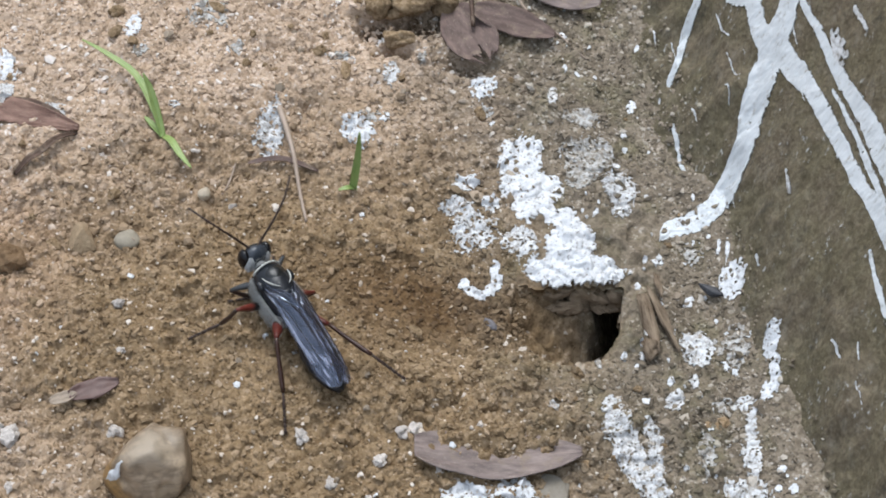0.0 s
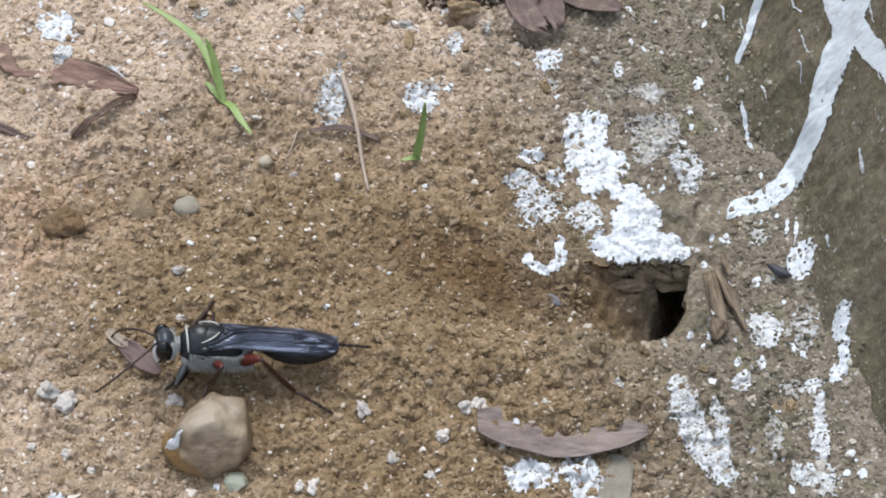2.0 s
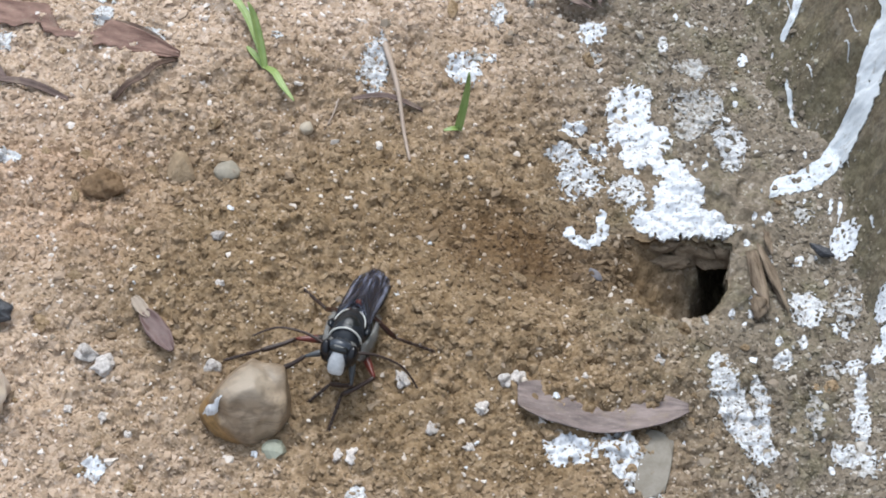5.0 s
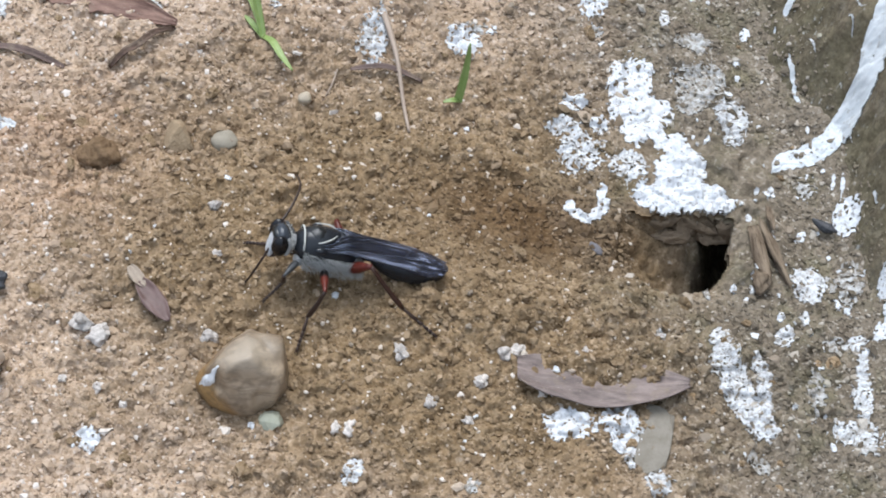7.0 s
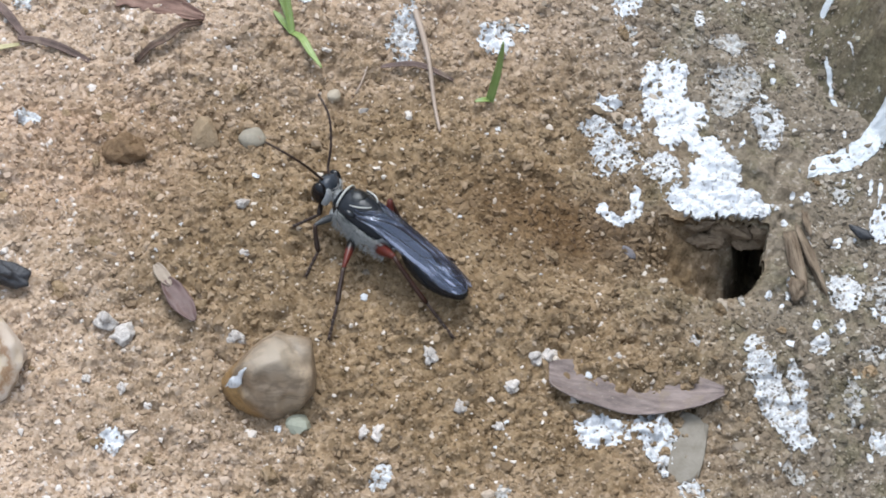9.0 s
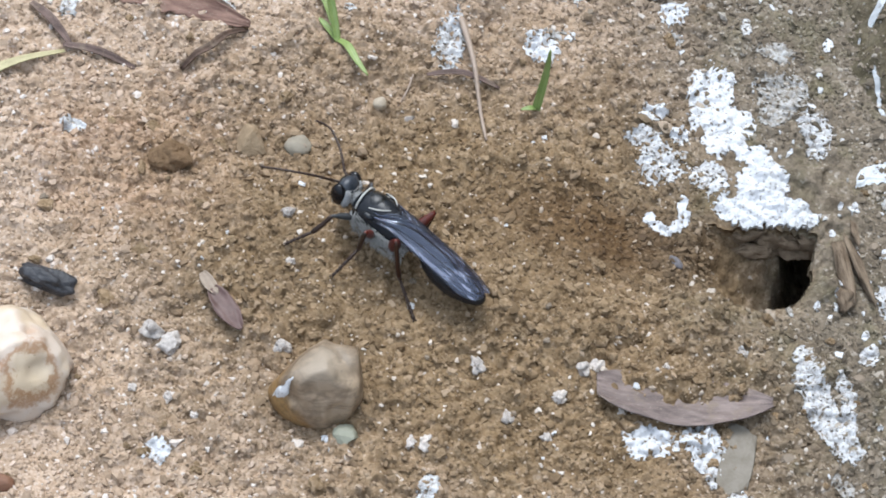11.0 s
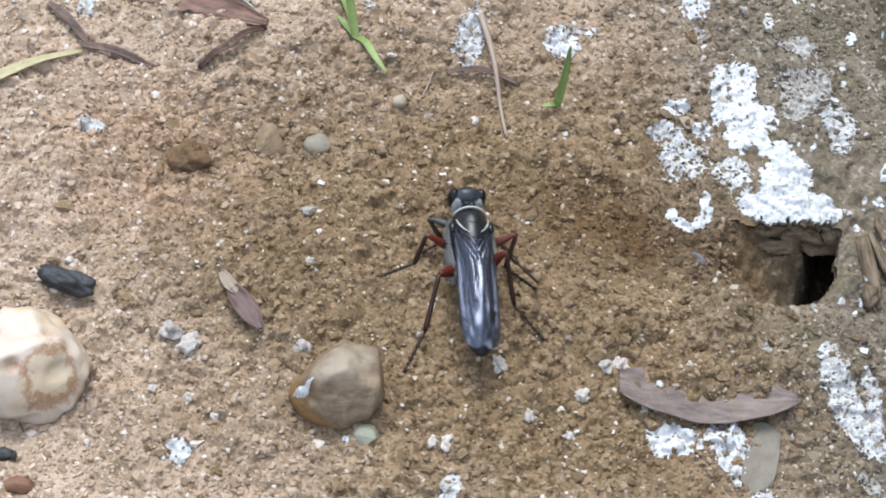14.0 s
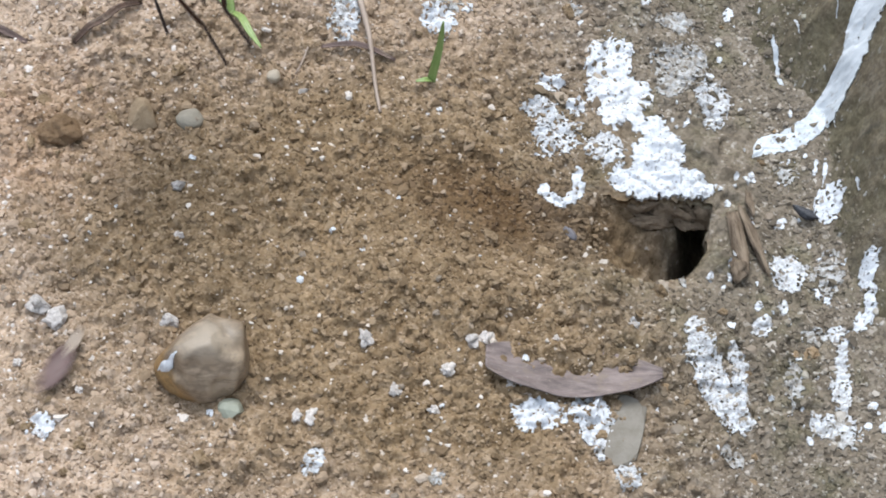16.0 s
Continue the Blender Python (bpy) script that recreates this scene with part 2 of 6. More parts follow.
def amber_material():
    m = Mat("amber_brown_flint", 0.46, spec=0.35)
    color = m.mix(m.ramp(m.noise(5.0, 4, 0.55), (0.33, 0.0), (0.67, 1.0)), (0.27, 0.185, 0.115), (0.50, 0.385, 0.27))
    band = m.ramp(m.noise(5, 3), (0.44, 0.0), (0.5, 0.3), (0.56, 0.0))
    color = m.mix(band, color, (0.085, 0.055, 0.03))
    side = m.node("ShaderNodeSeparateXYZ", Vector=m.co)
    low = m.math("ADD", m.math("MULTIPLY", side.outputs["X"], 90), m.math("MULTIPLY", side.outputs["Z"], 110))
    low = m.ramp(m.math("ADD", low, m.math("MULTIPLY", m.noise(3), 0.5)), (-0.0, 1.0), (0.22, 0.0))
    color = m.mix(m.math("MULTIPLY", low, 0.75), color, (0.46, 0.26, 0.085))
    flat = m.node("ShaderNodeMapping", Vector=m.co)
    flat.inputs["Scale"].default_value = (0.3, 0.6, 1.4)
    crack = m.ramp(m.noise(2.4, 6, 0.65, flat.outputs[0]), (0.44, 0.0), (0.49, 0.35), (0.54, 0.0))
    color = m.mix(crack, color, (0.07, 0.05, 0.035))
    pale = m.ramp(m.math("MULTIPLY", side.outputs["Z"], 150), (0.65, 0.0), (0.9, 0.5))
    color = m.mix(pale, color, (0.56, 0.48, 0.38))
    return m.done(color, m.bump(m.noise(0.9, 6, 0.6), 0.16, 0.7))


def quartz_material():
    m = Mat("cream_quartz", 0.45, spec=0.45)
    color = m.mix(m.noise(4, 5, 0.6), (0.72, 0.56, 0.42), (0.90, 0.81, 0.74))
    wide = m.ramp(m.noise(7, 3), (0.5, 0.0), (0.62, 0.5))
    color = m.mix(wide, color, (0.72, 0.52, 0.28))
    for at, size in (((0.0042, -0.0027, 0.0026), 300.0), ((-0.0002, -0.0034, 0.0045), 900.0), ((0.0030, 0.0026, 0.0046), 1000.0), ((-0.0042, 0.0008, 0.0044), 700.0)):
        off = m.node("ShaderNodeVectorMath")
        off.operation = "DISTANCE"
        m.put(off.inputs[0], m.co), m.put(off.inputs[1], at)
        d = m.math("ADD", m.math("MULTIPLY", off.outputs["Value"], size * 0.5), m.math("MULTIPLY", m.noise(3.4, 6, 0.7), 1.2))
        d = m.math("SUBTRACT", d, 0.42)
        color = m.mix(m.ramp(d, (0.40, 0.0), (0.55, 0.0), (0.66, 0.85), (0.82, 0.0)) if size < 400 else m.ramp(d, (0.3, 0.5), (0.8, 0.0)), color, (0.46, 0.22, 0.08))
        if size < 400:
            color = m.mix(m.ramp(d, (0.5, 0.8), (0.68, 0.0)), color, m.mix(m.ramp(m.noise(0.8, 5, 0.7), (0.62, 0.0), (0.68, 1.0)), (0.84, 0.68, 0.48), (0.36, 0.26, 0.16)))
    return m.done(color, m.bump(m.noise(1.0, 6, 0.65), 0.2, 0.7), tone=0.66)


def wing_material():
    m = Mat("smoky_wing", 0.30, spec=1.0)
    m.b.inputs["IOR"].default_value = 1.56
    color = m.mix(m.noise(2.5, 3), (0.006, 0.007, 0.012), (0.022, 0.024, 0.042))
    n = m.node("ShaderNodeMapping", Vector=m.co)
    n.inputs["Scale"].default_value = (0.03, 1.0, 1.0)
    # Sky sheen along the pleats and outer wing, painted into the base colour.
    pleat_sheen = m.ramp(m.noise(0.5, 3, 0.6, n.outputs[0]), (0.51, 0.0), (0.63, 1.0))
    out = m.ramp(m.math("MULTIPLY", m.node("ShaderNodeSeparateXYZ", Vector=m.co).outputs["X"], -56.0), (0.22, 0.2), (0.5, 1.0))
    color = m.mix(m.math("MULTIPLY", out, 0.6), color, (0.036, 0.038, 0.060))
    color = m.mix(m.math("MULTIPLY", pleat_sheen, out), color, (0.27, 0.29, 0.385))
    m.b.inputs["Specular Tint"].default_value = (0.72, 0.81, 1.0, 1)
    m.b.inputs["Alpha"].default_value = 0.64
    rough = m.ramp(m.noise(1.0, 3, 0.6, n.outputs[0]), (0.3, 0.08), (0.7, 0.26))
    return m.done(color, m.bump(m.noise(0.7, 3, 0.6, n.outputs[0]), 0.24, 0.7), rough, tone=0.8)


def chitin(name, dark, light, rough=0.3, size=0.5, relief=0.05, tone=0.62, spec=0.32):
    m = Mat(name, rough, spec=spec)
    return m.done(m.mix(m.noise(size, 4), dark, light), m.bump(m.noise(size * 0.4, 3), relief, 0.5), tone=tone)


def down_material():
    """Dark chitin under short silver down that parts in tufts."""
    m = Mat("silver_down", 0.8, spec=0.2)
    n = m.node("ShaderNodeMapping", Vector=m.co)
    n.inputs["Scale"].default_value = (0.4, 1.0, 1.0)
    tuft = m.ramp(m.noise(0.5, 6, 0.6, n.outputs[0]), (0.25, 0.0), (0.75, 1.0))
    return m.done(m.mix(tuft, (0.095, 0.096, 0.098), (0.50, 0.50, 0.49)), m.bump(m.noise(0.3, 5, 0.7, n.outputs[0]), 0.18, 0.9), tone=0.8)


def banded_thigh():
    """Black at the hip, rust red towards the knee."""
    m = Mat("black_and_red_chitin", 0.35, spec=0.35)
    x = m.node("ShaderNodeSeparateXYZ", Vector=m.co).outputs["X"]
    red = m.mix(m.noise(0.6, 4), (0.065, 0.012, 0.008), (0.22, 0.040, 0.024))
    return m.done(m.mix(m.ramp(m.math("MULTIPLY", x, 200.0), (0.46, 0.0), (0.60, 1.0)), (0.012, 0.010, 0.010), red), m.bump(m.noise(0.3, 3), 0.05, 0.5), tone=0.7)


SOIL, GRAIN, CLOD, WALL, LIME = soil_material(), grain_material(), clod_material(), wall_material(), lime_material()
THIN_LIME, FILM_LIME = lime_material("worn_limewash", 0.2), lime_material("limewash_film", 1.0)
RUN_LIME = run_material()
DEAD_LEAF = leaf_material("dead_leaf", (0.15, 0.115, 0.107), (0.37, 0.29, 0.262))
BROWN_LEAF = leaf_material("red_brown_dead_leaf", (0.14, 0.072, 0.054), (0.41, 0.248, 0.19))
DARK_LEAF = leaf_material("dark_dead_leaf", (0.100, 0.066, 0.056), (0.25, 0.172, 0.148))
RIM_LEAF = leaf_material("curled_leaf_rim", (0.06, 0.036, 0.026), (0.17, 0.105, 0.075))
PALE_STRAW = plain("pale_straw", (0.38, 0.28, 0.21), (0.60, 0.48, 0.39), 1.5, 0.6)
YELLOW_GRASS = plain("yellow_grass", (0.42, 0.36, 0.18), (0.78, 0.70, 0.42), 1.2, 0.6)
GREEN = plain("fresh_grass", (0.15, 0.30, 0.05), (0.46, 0.52, 0.20), 2.0, 0.45, 0.5, 0.04)
AMBER, QUARTZ = amber_material(), quartz_material()
WHITE_BIT = plain("white_lime_crumb", (0.24, 0.19, 0.15), (0.94, 0.88, 0.83), 0.5, 0.9, 0.15, 0.45, 0.2, 0.86)
GREY_BIT = plain("grey_pebble", (0.22, 0.17, 0.12), (0.42, 0.34, 0.26), 0.9, 0.7, 0.3, 0.15, 0.2)
GREEN_BIT = plain("pale_green_pebble", (0.36, 0.37, 0.27), (0.55, 0.55, 0.44), 1.2, 0.6)
CHARCOAL = plain("charcoal", (0.008, 0.008, 0.010), (0.09, 0.092, 0.105), 0.7, 0.45, 0.5, 0.3)
BARK = bark_material()
ROOF_STONE = plain("dark_brown_stone", (0.13, 0.090, 0.057), (0.52, 0.39, 0.27), 0.9, 0.9, 0.15, 0.5)
BLACK = chitin("black_chitin", (0.009, 0.011, 0.014), (0.028, 0.032, 0.040), 0.26)
HEAD = chitin("dusty_blue_black_chitin", (0.014, 0.018, 0.025), (0.085, 0.098, 0.12), 0.22, 0.6)
EYE = chitin("eye", (0.006, 0.006, 0.008), (0.014, 0.013, 0.016), 0.14, 0.25, 0.01)
OLIVE = chitin("olive_black_chitin", (0.005, 0.006, 0.007), (0.020, 0.023, 0.024), 0.22, 0.3, 0.08, spec=0.45)
DOWN = down_material()
CHEEK = chitin("silver_cheek", (0.24, 0.245, 0.25), (0.72, 0.73, 0.73), 0.7, 0.35, 0.1)
HAIR = chitin("silver_hair", (0.42, 0.42, 0.40), (0.74, 0.73, 0.70), 0.7, 0.3, 0.02)
FACE = chitin("silver_face", (0.42, 0.44, 0.46), (0.95, 0.96, 0.97), 0.5, 0.6, 0.1, tone=0.68)
PALE_BAND = chitin("pale_band", (0.50, 0.49, 0.45), (0.88, 0.87, 0.81), 0.8, 0.3, 0.1)
RED = chitin("red_chitin", (0.055, 0.011, 0.008), (0.185, 0.034, 0.022), 0.35, 0.6, spec=0.25)
RED_KNEE = banded_thigh()
DARK_LEG = chitin("dark_leg", (0.016, 0.010, 0.008), (0.085, 0.048, 0.036), 0.4, 0.5)
GREY_LEG = chitin("grey_leg", (0.03, 0.032, 0.036), (0.12, 0.125, 0.13), 0.4, 0.4)
BROWN_LEG = chitin("brown_leg", (0.022, 0.009, 0.006), (0.085, 0.036, 0.024), 0.3, 0.5)
WING, VEIN = wing_material(), chitin("wing_vein", (0.010, 0.009, 0.011), (0.026, 0.024, 0.030), 0.6)

# ---- small tools: shapes are made in millimetres ----


def lattice(ix, iy, seed):
    h = (ix * 374761393 + iy * 668265263 + seed * 974634777).astype(np.int64) & 0x7FFFFFFF
    h = (h ^ (h >> 13)) * 1274126177 & 0x7FFFFFFF
    return ((h ^ (h >> 16)) & 0xFFFFFF) / float(0xFFFFFF)


def value_noise(x, y, size, seed):
    x, y = np.asarray(x, float) / size, np.asarray(y, float) / size
    ix, iy = np.floor(x).astype(np.int64), np.floor(y).astype(np.int64)
    fx, fy = x - ix, y - iy
    fx, fy = fx * fx * (3 - 2 * fx), fy * fy * (3 - 2 * fy)
    a, b = lattice(ix, iy, seed), lattice(ix + 1, iy, seed)
    c, d = lattice(ix, iy + 1, seed), lattice(ix + 1, iy + 1, seed)
    return (a + (b - a) * fx) * (1 - fy) + (c + (d - c) * fx) * fy


def fbm(x, y, size, seed, octaves=4, gain=0.5):
    total, amp, norm = 0, 1.0, 0
    for k in range(octaves):
        total, norm = total + amp * value_noise(x, y, size / 2**k, seed + 17 * k), norm + amp
        amp *= gain
    return total / norm


def crumbs(x, y, size, seed):
    """Rounded lumps of uneven height, one to a cell."""
    x, y = np.asarray(x, float) / size, np.asarray(y, float) / size
    ix, iy = np.floor(x).astype(np.int64), np.floor(y).astype(np.int64)
    best = np.zeros(np.broadcast(x, y).shape)
    for dx in (-1, 0, 1):
        for dy in (-1, 0, 1):
            jx, jy = ix + dx, iy + dy
            px, py = jx + lattice(jx, jy, seed), jy + lattice(jx, jy, seed + 5)
            r = 0.45 + 0.5 * lattice(jx, jy, seed + 9)
            d = ((x - px) ** 2 + (y - py) ** 2) / r**2
            best = np.maximum(best, np.sqrt(np.clip(1 - d, 0, 1)) * r)
    return best


def step(a, b, x):
    k = np.clip((x - a) / (b - a), 0, 1)
    return k * k * (3 - 2 * k)


def wall_s(x, y):
    """How far a place of the plan lies behind the wall's foot."""
    return 0.943 * (x - 33.3) + 0.333 * (y - 18)


def rise(s):
    return 4.6 * np.logaddexp(0, (np.asarray(s, float) - 0.5) / 2)


def mouth(x, y):
    """Under 1 inside the burrow's open mouth, an oval that the roof closes behind."""
    return np.hypot((x - 18.5) / 7.9, np.where(y < -8, (y + 8) / 8.6, 0.0)) + 0.14 * (fbm(x, y, 3.5, 71) - 0.5)


def pit_depth(x, y):
    """The burrow: a trough that falls off towards the wall, steep at its front rim, running on under the roof."""
    q = np.hypot((x - 18.5) / np.where(x > 18.5, 12.5, 7.9), np.where(y < -8, (y + 8) / 8.6, 0.0)) + 0.14 * (fbm(x, y, 3.5, 71) - 0.5)
    return (9 * step(8.0, 25.0, x) + 13 * step(22.0, 28.0, x) + 1.6 * (fbm(x, y, 3.0, 73, 4) - 0.5)) * (1 - step(0.90, 1.03, q)) * (1 - step(8.5, 10, y))


def ground_z(x, y, fine=True, open_pit=1.0):
    """The soil's height: a bank against the wall, a spoil mound, the trough that leads into the burrow, crumbs."""
    x, y = np.asarray(x, float), np.asarray(y, float)
    s = wall_s(x, y)
    z = 6 * (1 - np.exp(-rise(np.minimum(s, 30)) / 6))
    z = z + 1.8 * np.exp(-(((x + 46) / 13) ** 2 + ((y + 22) / 13) ** 2)) - 1.2 * np.exp(-(((x + 66) / 14) ** 2 + ((y + 48) / 12) ** 2))
    z = z + 1.9 * np.exp(-(((x - 10.8) / 5.2) ** 2 + ((y + 30.6) / 2.4) ** 2)) - 11.0 * np.exp(-np.abs((x + 9.6) / 6.4) ** 3 - np.abs((y - 42.2 - 0.12 * x + 5 * (fbm(x, y, 4, 211, 3) - 0.5)) / 2.2) ** 3) - 9.0 * np.exp(-np.abs((x - 19.6) / 2.2) ** 3 - np.abs((y - 49.8) / 2.4) ** 3) - 4.0 * np.exp(-np.abs((x + 10.8) / 2.6) ** 3 - np.abs((y - 35.4 + 3 * (fbm(x, y, 3, 213, 3) - 0.5)) / 1.0) ** 3) - 3.0 * np.exp(-(((x + 0.5) / 4.0) ** 2 + ((y - 34.6) / 1.4) ** 2))
    z = z - 1.2 * np.exp(-(((x - 2) / 13) ** 2 + ((y + 9) / 8) ** 2))
    z = z - 0.95 * fine
    z = z - 2.6 * step(1, 16, x) * (1 - step(24, 29, x)) * np.exp(-(((y + 10) / 4.6) ** 2))
    z = z - open_pit * pit_depth(x, y)
    near = np.exp(-((np.maximum(np.abs(x + 15) - 90, 0) / 60) ** 2 + (np.maximum(np.abs(y) - 75, 0) / 60) ** 2))
    z = z + 2.4 * (fbm(x, y, 26, 3, 3) - 0.5)
    if fine:
        loose = step(0.38, 0.62, fbm(x, y, 14, 23, 3))
        apron = np.exp(-(((x - 23) / 7) ** 2 + ((y + 18) / 4.5) ** 2))
        rough = near * (0.55 + 0.5 * loose) * (1 - 0.6 * step(-12, -2, s)) * (1 - 0.75 * apron) * (1 - 0.35 * np.exp(-(((x - 18.8) / 3.2) ** 4 + ((y + 40.8) / 7.2) ** 4)))
        z = z + rough * (0.80 * crumbs(x, y, 2.3, 31) + 0.55 * crumbs(x, y, 1.15, 37) + 0.34 * crumbs(x, y, 0.62, 41) + 1.7 * (fbm(x, y, 5.5, 43, 4, 0.55) - 0.5))
        ledge = 5.5 * fbm(x, y * 1.5, 11, 47, 4, 0.55)
        z = z + 0.85 * rough * (np.floor(ledge) + step(0.80, 1.0, ledge - np.floor(ledge)) - ledge + 0.4)
        z = z + near * (1 - step(-14, -6, s)) * 1.1 * step(0.55, 0.72, fbm(x, y, 6, 59, 2)) * crumbs(x, y, 3.6, 61)
        spoil = np.exp(-(((x - 2) / 17) ** 2 + ((y + 25) / 6.5) ** 2)) * (1 - 0.7 * apron)
        z = z + near * spoil * (2.3 * crumbs(x, y, 3.3, 67) + 0.8 * crumbs(x, y, 1.7, 69) - 0.7)
    return z


def wall_z(x, y):
    s = wall_s(x, y)
    u = -0.333 * (x - 33.3) + 0.943 * (y - 18)
    w = np.maximum(s, 0) * 2.4
    s = s + (5.0 * (fbm(x, y, 12, 181, 3) - 0.5) + 1.6 * (fbm(x, y, 2.4, 187, 3) - 0.5)) * (1 - step(5, 12, s))
    return rise(s) - 2.4 + 2.4 * (fbm(u, w, 12, 83, 4) - 0.5) + 0.7 * (fbm(u * 1.6, w * 0.5, 3.0, 87, 5, 0.6) - 0.5)


def build(name, verts, faces, material, smooth=True):
    """A mesh from millimetres."""
    verts = np.asarray(verts, float) * 0.001
    me = bpy.data.meshes.new(name)
    if isinstance(faces, np.ndarray):
        n, k = faces.shape
        me.vertices.add(len(verts)), me.loops.add(n * k), me.polygons.add(n)
        me.vertices.foreach_set("co", verts.ravel())
        me.loops.foreach_set("vertex_index", faces.ravel().astype(np.int32))
        me.polygons.foreach_set("loop_start", np.arange(0, n * k, k, dtype=np.int32))
        me.polygons.foreach_set("loop_total", np.full(n, k, dtype=np.int32))
        me.update(calc_edges=True)
    else:
        me.from_pydata(verts.tolist(), [], faces)
    me.polygons.foreach_set("use_smooth", [smooth] * len(me.polygons))
    me.materials.append(material)
    me.validate()
    return me


def sheet(gx, gy):
    n, m = len(gx), len(gy)
    k = np.arange((n - 1) * (m - 1))
    i, j = k // (m - 1), k % (m - 1)
    a = i * m + j
    return np.stack([a, a + m, a + m + 1, a + 1], 1)


class Shape:
    """Gathers the pieces of one mesh, in millimetres."""

    def __init__(self):
        self.v, self.f = [], []

    def add(self, verts, faces):
        n = len(self.v)
        self.v += [tuple(p) for p in verts]
        self.f += [tuple(i + n for i in f) for f in faces]
        return self

    def tube(self, points, radii, seg=8, flat=1.0, cap=True):
        """A tapered tube along points; flat squashes it from side to side."""
        pts = [Vector(p) for p in points]
        verts, faces = [], []
        for i, p in enumerate(pts):
            way = (pts[min(i + 1, len(pts) - 1)] - pts[max(i - 1, 0)]).normalized()
            side = way.cross(Vector((0, 0, 1)))
            side = side.normalized() if side.length > 1e-4 else Vector((0, 1, 0))
            up = side.cross(way)
            for k in range(seg):
                a = 2 * math.pi * k / seg
                verts.append(p + radii[i] * (math.cos(a) * side * flat + math.sin(a) * up))
        for i in range(len(pts) - 1):
            for k in range(seg):
                n = (k + 1) % seg
                faces.append((i * seg + k, i * seg + n, (i + 1) * seg + n, (i + 1) * seg + k))
        if cap:
            faces.append(tuple(range(seg - 1, -1, -1)))
            faces.append(tuple(range((len(pts) - 1) * seg, len(pts) * seg)))
        return self.add(verts, faces)

    def loft(self, rows, seg=24):
        """Oval rings along x: rows of (x, z, half width, half height)."""
        return self.tube_rings([[(x, w * math.cos(2 * math.pi * k / seg), z + h * math.sin(2 * math.pi * k / seg)) for k in range(seg)] for x, z, w, h in rows])

    def tube_rings(self, rings):
        seg, verts, faces = len(rings[0]), [p for r in rings for p in r], []
        for i in range(len(rings) - 1):
            for k in range(seg):
                n = (k + 1) % seg
                faces.append((i * seg + k, i * seg + n, (i + 1) * seg + n, (i + 1) * seg + k))
        faces.append(tuple(range(seg - 1, -1, -1)))
        faces.append(tuple(range((len(rings) - 1) * seg, len(rings) * seg)))
        return self.add(verts, faces)

    def ball(self, c, r, seg=18, rings=10, turn=None):
        verts, faces = [], []
        for i in range(rings + 1):
            a = math.pi * i / rings
            for k in range(seg):
                b = 2 * math.pi * k / seg
                p = Vector((r[0] * math.sin(a) * math.cos(b), r[1] * math.sin(a) * math.sin(b), r[2] * math.cos(a)))
                verts.append(Vector(c) + (turn @ p if turn else p))
        for i in range(rings):
            for k in range(seg):
                n = (k + 1) % seg
                faces.append((i * seg + k, (i + 1) * seg + k, (i + 1) * seg + n, i * seg + n))
        return self.add(verts, faces)

    def turned(self, by):
        self.v = [tuple(by @ Vector(p)) for p in self.v]
        return self

    def moved(self, by):
        self.v = [tuple(a + b for a, b in zip(p, by)) for p in self.v]
        return self

    def mesh(self, name, material, smooth=True):
        me = build(name, self.v, self.f, material, smooth)
        bm = bmesh.new()
        bm.from_mesh(me)
        bmesh.ops.remove_doubles(bm, verts=bm.verts, dist=1e-6)
        bmesh.ops.recalc_face_normals(bm, faces=bm.faces)
        bm.to_mesh(me)
        bm.free()
        return me


def part(name, shape, material, parent, label="", at=None, smooth=True):
    me = shape.mesh(name, material, smooth) if isinstance(shape, Shape) else shape
    ob = new(name, me)
    ob.parent = parent
    if at is not None:
        ob.matrix_basis = at
    return tagged(ob, label)


def thing(name, me, label, category, at=None, group="", kind=""):
    ob = new(name, me)
    if at is not None:
        ob.matrix_basis = at
    return tagged(ob, label, category, group, kind)


def mm(x, y, z, rx=0, ry=0, rz=0):
    return pose(x * 0.001, y * 0.001, z * 0.001, rx, ry, rz)


# ---- the ground and the wall ----


def spread(lo, hi, pitch, far):
    """Grid lines: even between lo and hi, then ever wider out to far."""
    mid = np.arange(lo, hi + pitch / 2, pitch)
    out = np.cumsum(pitch * 1.22 ** np.arange(1, 200))
    out = np.append(out[out < far], far)
    return np.concatenate([lo - out[::-1], mid, hi + out])


def make_ground():
    gx, gy = spread(-96, 58, 0.26, 40000), spread(-68, 58, 0.26, 40000)
    x, y = np.meshgrid(gx, gy, indexing="ij")
    verts = np.stack([x, y, ground_z(x, y)], -1).reshape(-1, 3)
    thing("ground", build("ground", verts, sheet(gx, gy), SOIL), "loose sandy brown soil, damp and freshly dug round a burrow mouth", "ground", kind="structure")


def wall_place(u, s):
    return 33.3 + 0.943 * s - 0.333 * u, 18 + 0.333 * s + 0.943 * u


